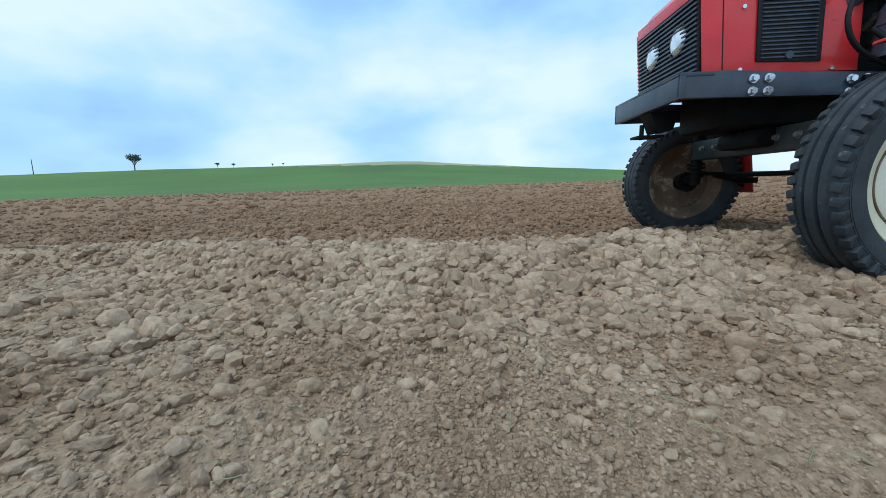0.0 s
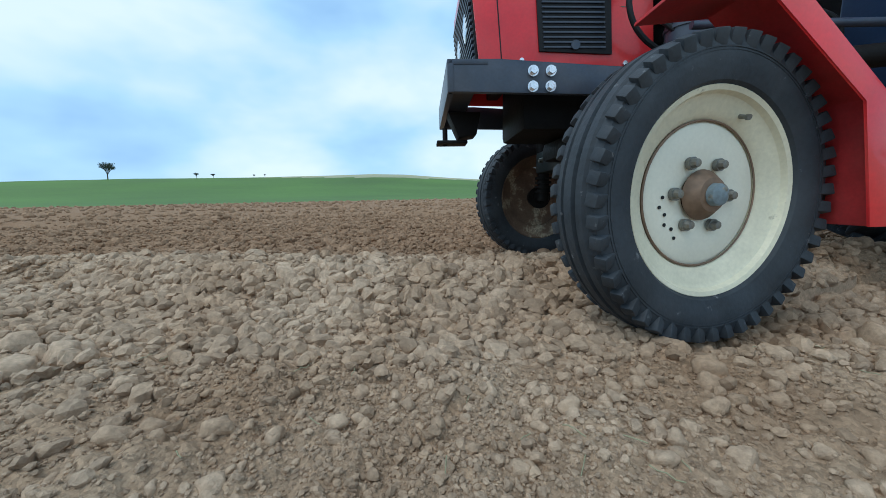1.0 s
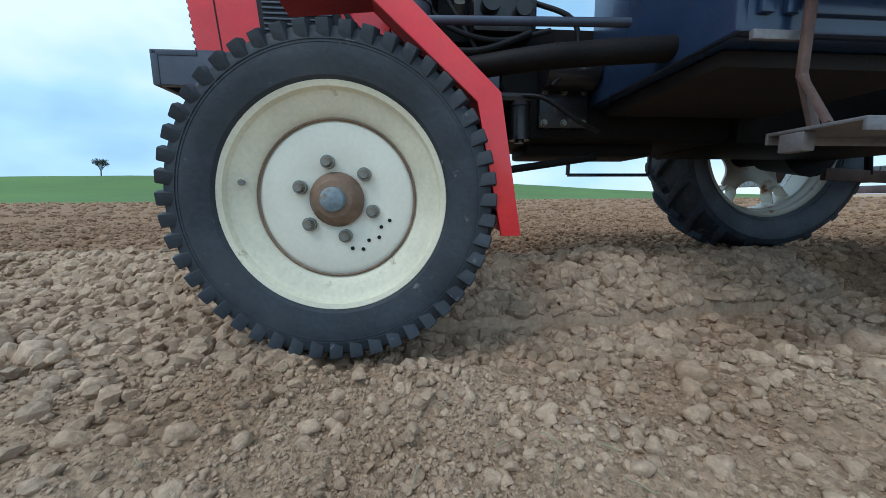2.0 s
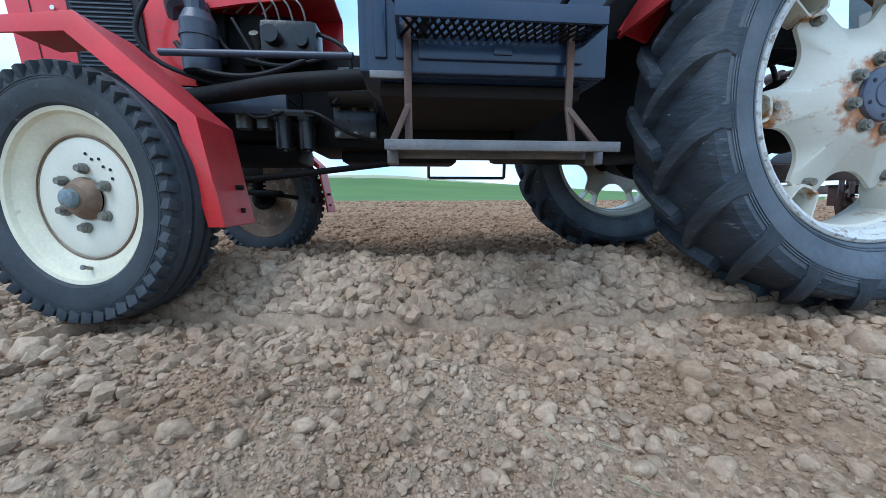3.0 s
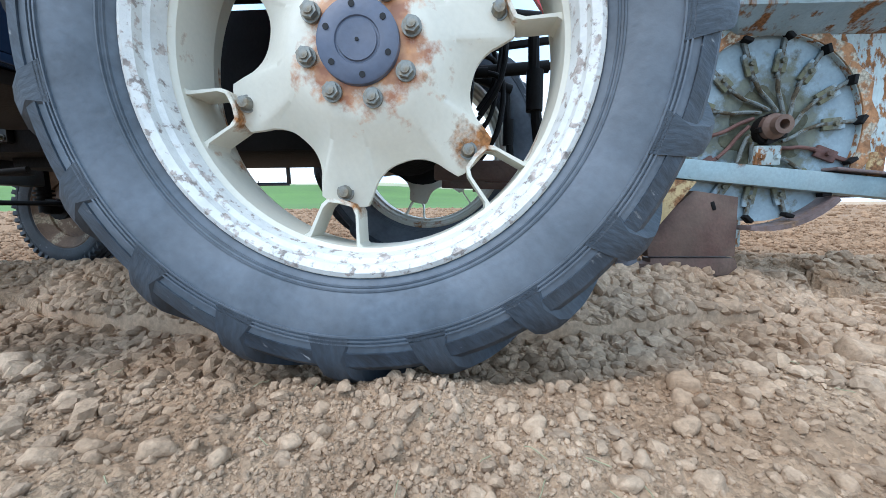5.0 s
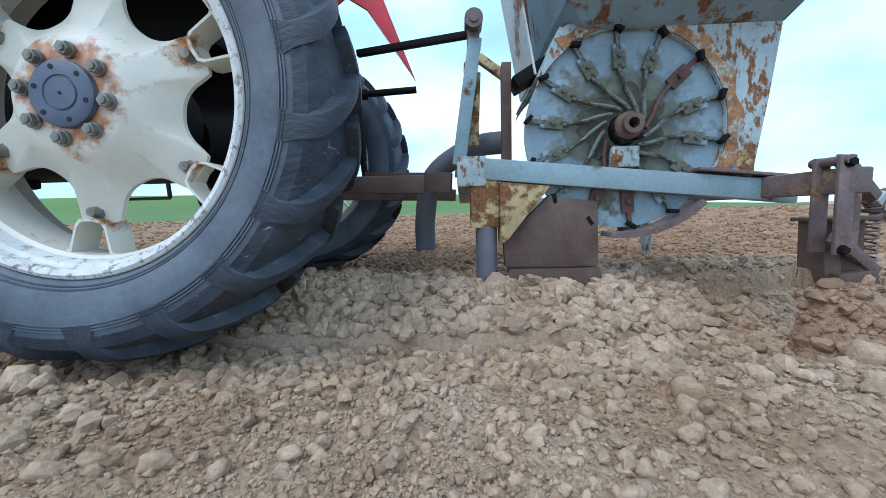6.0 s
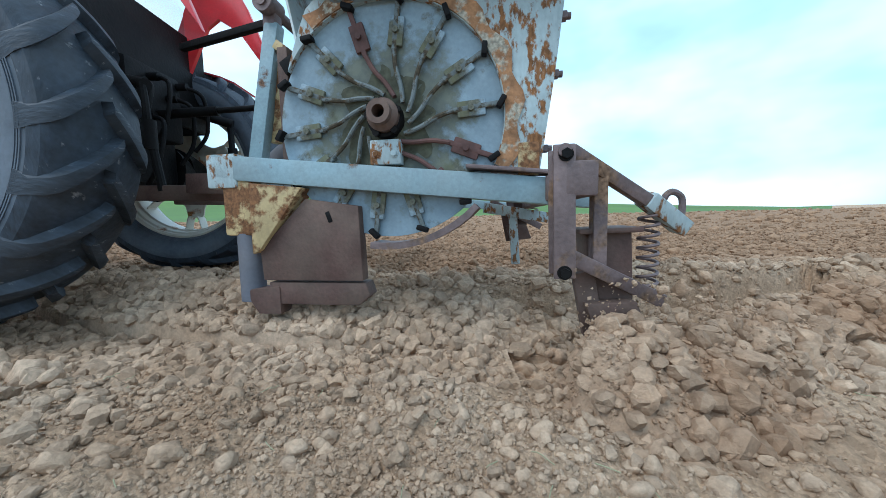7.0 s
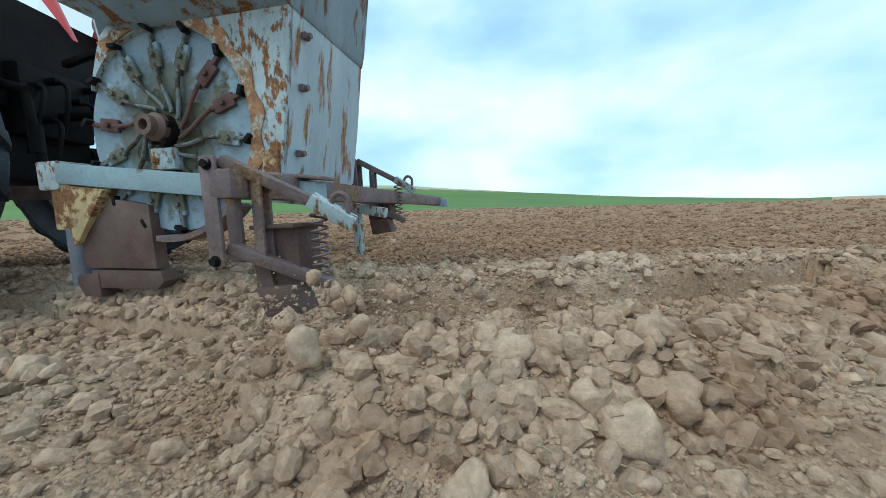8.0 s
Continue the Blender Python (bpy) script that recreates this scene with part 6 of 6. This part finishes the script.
def build_disc(y, r, parent):
    bm = bmesh.new()
    lathe(bm, [(-0.004, 0.03), (-0.006, r), (0.006, r), (0.004, 0.03)], 96)
    disc = part("seed_disc", bm, M_DISC, parent, "pale blue seed disc with a ring of clamps")
    bm = bmesh.new()
    prof = [(-0.007, 0.02), (-0.024, 0.05), (-0.018, 0.08), (-0.010, 0.11), (-0.008, 0.135), (-0.0062, 0.15)]
    lathe(bm, prof, 72, False)
    for v in bm.verts:
        q = math.hypot(v.co.x, v.co.z)
        if q > 0.06:
            g = 1 + 0.35 * noise.noise(Vector((v.co.x * 16, 1.0, v.co.z * 16)))
            v.co.x, v.co.z = v.co.x * g, v.co.z * g
        v.co.y += 0.008 * noise.noise(v.co * 60)
    part("grease_cake", bm, M_MOSS, disc, "olive crust of grease and soil")
    bm = bmesh.new()
    rod(bm, (0, -0.005, 0), (0, -0.045, 0), 0.062, 0.055, seg=28)
    for k in range(5):
        x, z = polar(0.05, 72 * k)
        rod(bm, (x, -0.04, z), (x, -0.06, z), 0.012, seg=6)
    part("hub_flange", bm, M_IRON, disc)
    arms = {}
    count = 14
    for k in range(count):
        red = k in (0, 1, 6)
        m = Matrix.Rotation(-radians(360 / count * k), 4, "Y")
        if red not in arms:
            mat = M_CLAMP_RED if red else M_CLAMP
            bm = bmesh.new()
            tube(bm, [(0.055, -0.03, -0.05), (0.105, -0.024, -0.036), (0.16, -0.02, -0.012), (0.215, -0.02, 0.0)], 0.0075, 8)
            bar(bm, (0.205, -0.016, 0.0), (r - 0.01, -0.016, 0.004), 0.014, 0.016)
            arm = part("clamp_arm", bm, mat, disc, "grimy spring clamp", at=m)
            bm = bmesh.new()
            box(bm, (0.225, -0.022, -0.024), (r - 0.055, -0.008, 0.024), 0.005)
            rod(bm, ((0.17 + r) / 2, -0.022, 0), ((0.17 + r) / 2, -0.034, 0), 0.010, seg=8)
            pad = part("clamp_pad", bm, M_CLAMP_RED if red else M_DISC, disc, "small bolted clamp plate", at=m)
            bm = bmesh.new()
            bar(bm, (r - 0.018, -0.03, -0.012), (r + 0.004, -0.03, 0.018), 0.03, 0.016)
            tip = part("clamp_tip", bm, M_IRON, disc, at=m)
            arms[red] = (arm, pad, tip)
        else:
            arm, pad, tip = arms[red]
            again("clamp_arm", arm, disc, m)
            again("clamp_pad", pad, disc, m)
            again("clamp_tip", tip, disc, m)
    DISC.append((disc, (0.0, y, 0.59 * K)))
    return disc


def build_planter_rest():
    # bearing and stub shaft in front of the disc
    bm = bmesh.new()
    lathe(bm, [(-0.08, 0.019), (-0.08, 0.036), (-0.055, 0.036), (-0.04, 0.05), (0.0, 0.05), (0.0, 0.019)], 32)
    part("shaft_stub", bm, M_BROWN, planter, "hollow brown shaft end", at=Matrix.Translation(pl(4.0, -0.965, 0.595)))
    bm = bmesh.new()
    box(bm, (-0.05, -0.035, 0.49 * K), (0.05, 0.005, 0.545 * K), 0.006)
    for x in (-0.03, 0.03):
        hexbolt(bm, (x, -0.035, 0.513 * K), 0.01, 0.012)
    part("bearing_block", bm, M_LBLUE_RUSTED, planter, "pale blue bearing block")
    # under the beam: gusset, tube, opener shoe
    bm = bmesh.new()
    prism(bm, pxz([(3.665, 0.46), (3.80, 0.445), (3.685, 0.30), (3.665, 0.29)]), -0.05, 0.04, 0.006)
    box(bm, pl(3.585, -0.98, 0.335), pl(3.665, -0.92, 0.47), 0.012)
    part("gusset", bm, M_YELLOW, planter, "ochre rusted gusset")
    bm = bmesh.new()
    rod(bm, pl(3.63, -0.95, 0.17), pl(3.63, -0.95, 0.34), 0.042, seg=20)
    part("depth_tube", bm, M_HOSE, planter, "grey steel tube")
    bm = bmesh.new()
    prism(bm, pxz([(3.675, 0.30), (3.80, 0.42), (3.93, 0.40), (3.935, 0.225), (3.68, 0.225)]), -0.03, 0.02, 0.004)
    prism(bm, pxz([(3.69, 0.22), (3.94, 0.22), (3.95, 0.19), (3.92, 0.165), (3.69, 0.165)]), -0.025, 0.045, 0.006)
    prism(bm, pxz([(3.62, 0.2), (3.72, 0.21), (3.72, 0.14), (3.66, 0.14)]), -0.03, 0.04, 0.006)
    part("opener_shoe", bm, M_BROWN, planter, "rust-brown opener shoe")
    bm = bmesh.new()
    arc = [polar(0.275 * K, a) for a in range(262, 322, 6)]
    arc2 = [polar(0.29 * K, a) for a in range(262, 322, 6)]
    prism(bm, [(x, z + 0.59 * K) for x, z in arc + arc2[::-1]], -0.05, 0.05, 0.002)
    part("guide_strap", bm, M_TAIL, planter, "bent brown guide strap")
    # rear crossbar and covering tools on both sides
    bm = bmesh.new()
    bar(bm, pl(4.37, -1.19, 0.425), pl(4.37, 0.62, 0.425), 0.07, 0.075, 0.008)
    part("rear_crossbar", bm, M_TAIL, planter, "rusty square rear crossbar")
    for y, sx, lift in ((-1.165, -0.03, -0.04), (-0.36, -0.14, 0.11)):
        bm = bmesh.new()
        for dy in (-0.02, 0.03):
            bar(bm, pl(4.375 + sx, y + dy, 0.505), pl(4.378 + sx, y + dy, 0.30), 0.012, 0.046, 0.004)
        rod(bm, pl(4.375 + sx, y - 0.03, 0.495), pl(4.375 + sx, y + 0.05, 0.495), 0.014)
        post = part("tool_post", bm, M_TAIL, planter, "violet-brown rusty post plates")
        for z in (0.49, 0.31):
            b2 = bmesh.new()
            hexbolt(b2, pl(4.377 + sx, y - 0.024, z), 0.012, 0.014)
            part("post_bolt", b2, M_IRON, post)
        for name, a, c, w, h, mat, lab in (("upper_arm", (4.385, 0.0, 0.50), (4.545, 0.075, 0.41), 0.036, 0.03, M_TAIL, "rusty brown upper arm"),
                                           ("arm_end", (4.525, 0.066, 0.424), (4.60, 0.1, 0.372), 0.05, 0.04, M_LBLUE_RUSTED, "pale blue arm end"),
                                           ("lower_arm", (4.385, 0.0, 0.335), (4.56, 0.08, 0.245), 0.03, 0.034, M_TAIL, "rusty lower arm")):
            bm = bmesh.new()
            bar(bm, pl(a[0] + sx, y + a[1], a[2]), pl(c[0] + sx, y + c[1], c[2]), w, h)
            part(name, bm, mat, post, lab)
        bm = bmesh.new()
        prism(bm, pxz([(4.425 + sx, 0.37), (4.50 + sx, 0.37), (4.505 + sx, 0.25), (4.43 + sx, 0.25)]), (y + 1.0) * K + 0.01, (y + 1.0) * K + 0.12, 0.006)
        bar(bm, pl(4.41 + sx, y + 0.08, 0.37), pl(4.51 + sx, y + 0.08, 0.373), 0.15, 0.012)
        part("tool_box", bm, M_BROWN, post, "rust-brown folded box")
        bm = bmesh.new()
        for u in (0.02, 0.045):
            bar(bm, pl(4.44 + sx, y + u, 0.30), pl(4.44 + sx, y + u, 0.46), 0.01, 0.03, 0.003)
        part("strap_plate", bm, M_TAIL, post, "thin rusty strap plates")
        bm = bmesh.new()
        pts = []
        for k in range(72):
            g = k * 40
            pts.append(pl(4.535 + sx, y + 0.075, 0.262 + 0.0019 * k) + Vector((0.022 * math.cos(radians(g)), 0.022 * math.sin(radians(g)), 0)))
        tube(bm, pts, 0.004, 6)
        part("spring", bm, M_TAIL, post, "brown coil spring")
        bm = bmesh.new()
        tube(bm, [pl(4.56 + sx, y + 0.085, 0.40), pl(4.563 + sx, y + 0.085, 0.425), pl(4.577 + sx, y + 0.088, 0.435), pl(4.593 + sx, y + 0.09, 0.424), pl(4.594 + sx, y + 0.09, 0.395)], 0.008, 8)
        part("hook", bm, M_TAIL, post, "bent round hook")
        bm = bmesh.new()
        prism(bm, pxz([(4.42 + sx, 0.25), (4.50 + sx, 0.255), (4.52 + sx, 0.20), (4.44 + sx, 0.19)]), (y + 0.99) * K - 0.02, (y + 0.99) * K + 0.07, 0.004)
        bar(bm, pl(4.42 + sx, y + 0.05, 0.30), pl(4.44 + sx, y + 0.05, 0.19), 0.03, 0.05)
        part("covering_share", bm, M_BROWN, post, "dull steel covering share")
        post.location.z = lift
    # support on the far side
    bm = bmesh.new()
    bar(bm, pl(4.2, -0.5, 0.40), pl(4.42, -0.5, 0.36), 0.05, 0.05)
    bar(bm, pl(4.3, -0.5, 0.38), pl(4.31, -0.5, 0.2), 0.04, 0.04)
    part("inner_tool", bm, M_LBLUE_RUSTED, planter, "rusted pale blue inner tool bar")


build_planter_frame()
build_housing()
build_disc(0.012, 0.262 * K, planter)
build_planter_rest()


# far things on the skyline
def on_hill(az, r):
    x, y = r * math.sin(radians(az)), r * math.cos(radians(az))
    return Vector((x, y, float(relief(np.array(x), np.array(y)))))


def tree(az, r, h, spread, seed, label):
    rng = random.Random(seed)
    root = new("tree")
    root.location = on_hill(az, r) - Vector((0, 0, 0.3))
    tagged(root, label, "tree", "trees on the skyline")
    bm, crown = bmesh.new(), bmesh.new()
    tips = []

    def limb(p, d, length, rad, depth):
        q = p + d * length
        rod(bm, p, q, rad, rad * 0.6, seg=6)
        if depth == 0 or rad < 0.02:
            tips.append(q)
            return
        for k in range(3 if depth > 1 else 4):
            e = (d + Vector((rng.uniform(-1, 1), rng.uniform(-1, 1), rng.uniform(-0.15, 0.7))) * spread).normalized()
            limb(p + d * length * rng.uniform(0.6, 1.0), e, length * rng.uniform(0.6, 0.85), rad * 0.62, depth - 1)

    rod(bm, (0, 0, 0), (0.02 * h, 0, h * 0.3), h * 0.03, h * 0.022, seg=8)
    for k in range(9):
        g, up = k * 2.4 + rng.uniform(-0.3, 0.3), rng.uniform(1.2, 4.0)
        limb(Vector((0.02 * h, 0, h * (0.24 + 0.006 * k))), Vector((math.cos(g), math.sin(g), up)).normalized(), h * rng.uniform(0.2, 0.27), h * 0.013, 3)
    for q in tips:
        for k in range(4):
            o = q + Vector([rng.gauss(0, h * 0.03) for _ in range(3)])
            d = Vector([rng.gauss(0, 1) for _ in range(3)]).normalized() * h * 0.035
            w = Vector([rng.gauss(0, 1) for _ in range(3)]).normalized() * h * 0.012
            a = [crown.verts.new(o + v) for v in (-d, w, d, -w)]
            crown.faces.new(a)
    part("trunk", bm, M_BARK, root)
    part("crown", crown, M_TWIG, root, "thin early-spring crown", smooth=False)


tree(-44.4, 318, 12.5, 0.5, 4, "round bare-twigged tree alone on the green hill")
tree(-55.4, 318, 9.0, 0.7, 9, "small thin tree on the green hill")
tree(-35.8, 320, 5.0, 0.9, 11, "low bush on the skyline")
tree(-33.9, 320, 4.2, 0.9, 14, "low bush on the skyline")
tree(-29.0, 322, 3.6, 0.9, 17, "low bush on the skyline")
tree(-27.6, 322, 3.8, 0.9, 21, "low bush on the skyline")
tree(23.0, 322, 1.8, 0.9, 23, "low bush on the skyline")


def pole(az, r, h, lean):
    root = new("utility_pole")
    root.location = on_hill(az, r) - Vector((0, 0, 0.5))
    tagged(root, "leaning grey wooden utility pole on the hill", "pole")
    bm = bmesh.new()
    rod(bm, (0, 0, 0), (lean, 0, h), 0.22, 0.15, seg=8)
    part("shaft", bm, M_BARK, root)


pole(-52.6, 316, 9.0, 0.6)


# movement
def between(rows, t):
    ts = [r[0] for r in rows]
    return [float(np.interp(t, ts, [r[k] for r in rows])) for k in range(1, 5)]


def when(rows, ahead, x):
    """The time at which a point that lies ahead metres along x passes x."""
    ts = [r[0] for r in rows]
    xs = [r[1] + ahead for r in rows]
    slope0, slope1 = (xs[1] - xs[0]) / (ts[1] - ts[0]), (xs[-1] - xs[-2]) / (ts[-1] - ts[-2])
    if x > xs[0]:
        return ts[0] + (x - xs[0]) / slope0
    if x < xs[-1]:
        return ts[-1] + (x - xs[-1]) / slope1
    return float(np.interp(-x, [-v for v in xs], ts))


def glide(ob, t0, t1, start, end, t2=99.0, last=None):
    """Stays at start until t0, is at end from t1 on, and goes on to last within 0.4 s of t2."""
    knots = [(t0, start), (max(t1, t0 + 0.05), end)]
    if last is not None and t2 < 8.5:
        knots += [(max(t2, t1 + 0.05), end), (max(t2, t1 + 0.05) + 0.4, last)]
    passed = [m for t, m in knots if t <= 0.04]
    rows = [(0.0, passed[-1] if passed else start)]
    rows += [(t, m) for t, m in knots if 0.04 < t < 7.96]
    rows.append((8.0, rows[-1][1]))
    walk(ob, rows)


def motions():
    walk(tractor, [(t, pose(x, y, z, 0, 0, a)) for t, x, y, z, a in TRACTOR])
    walk(planter, [(t, pose(x, y, z, 0, 0, a)) for t, x, y, z, a in PLANTER])
    times = [0.5 * k for k in range(17)]
    for wheel, (x, y, z), turned, rate, phase in SPIN:
        sign = -1 if turned == 0 else 1
        steer = (lambda t: float(np.interp(t, [s[0] for s in STEER], [s[1] for s in STEER]))) if x == 0.0 else (lambda t: 0.0)
        walk(wheel, [(t, pose(x, y, z, 0, sign * (rate * t + phase), turned + steer(t))) for t in times])
    for disc, (x, y, z) in DISC:
        walk(disc, [(t, pose(x, y, z, 0, -64.0 * (t - 7.5) + 15, 0)) for t in times])
    for ob, c in SUNK:
        t = when(TRACTOR, -0.02, c[0] - 0.05)
        glide(ob, t - 0.22, t + 0.02, Matrix.Translation(c), Matrix.Translation((c[0], c[1], -0.062)),
              when(PLANTER, 0.25, c[0]) if abs(c[0]) < 1.7 else 99.0, Matrix.Translation((c[0], c[1], -0.16)))
    for ob, c in FURROW:
        t = when(PLANTER, -0.2, c[0])
        glide(ob, t - 0.3, t + 0.5, Matrix.Translation(c), Matrix.Translation((c[0], c[1], -0.05)),
              when(PLANTER, 0.25, c[0]), Matrix.Translation((c[0], c[1], -0.15)))
    for ob, c in RIDGE:
        t = when(PLANTER, 0.36, c[0])
        glide(ob, t - 0.12, t + 0.28, Matrix.Translation((c[0], c[1] + 0.1, -0.45)), Matrix.Translation(c))
    for ob, x, y, g in SPRAY:
        t = when(PLANTER, 0.5, x)
        low = Matrix.Translation((x - 0.1, y + 0.1, -0.35))
        rows = [(0.0, low)]
        for dt, px, py, pz, turn in ((0.0, x - 0.1, y + 0.1, -0.35, 0), (0.12, x - 0.04, y, 0.07 + 0.07 * g[0], 20), (0.3, x + 0.05, y - 0.05, 0.12 + 0.08 * g[1], 50), (0.55, x + 0.09, y - 0.12, -0.25, 80)):
            if 0.05 < t + dt < 7.95:
                rows.append((t + dt, pose(px, py, pz, turn * (g[2] - 0.5), turn, 360 * g[3])))
        rows.append((8.0, rows[-1][1]))
        walk(ob, rows)
    for ob, x, y, size, g in TOSSED:
        t = when(PLANTER, 0.4, x) + 0.02 + 0.25 * g[1]
        near_edge, far_edge = float(ridge_near(np.array(x))), float(ridge_far(np.array(x)))
        v = (y - near_edge) / (far_edge - near_edge)
        top = float(ridge_top(np.array(x), np.array(y), np.array(v))) + size * 0.3
        a = Matrix.Translation((x - 0.15, 1.05, -0.15))
        spin = [pose(0, 0, 0, 70 * k + 200 * g[0], 50 * k, 40 * k * g[1]) for k in range(4)]
        rows = [(0.0, a @ spin[0])]
        for k, (dt, px, py, pz) in enumerate(((0.0, x - 0.15, 1.05, -0.12), (0.12, x - 0.18 + 0.3 * g[4], 0.84 + 0.16 * g[5], 0.02 + 0.16 * g[2]), (0.24, x - 0.1 + 0.16 * g[4], 0.5 * (y + 0.75 + 0.2 * g[5]), 0.1 + 0.14 * g[3]), (0.42, x, y, top))):
            if 0.05 < t + dt < 7.95:
                rows.append((t + dt, Matrix.Translation((px, py, pz)) @ spin[min(k, 3)]))
        rows.append((8.0, rows[-1][1]))
        walk(ob, rows)


motions()
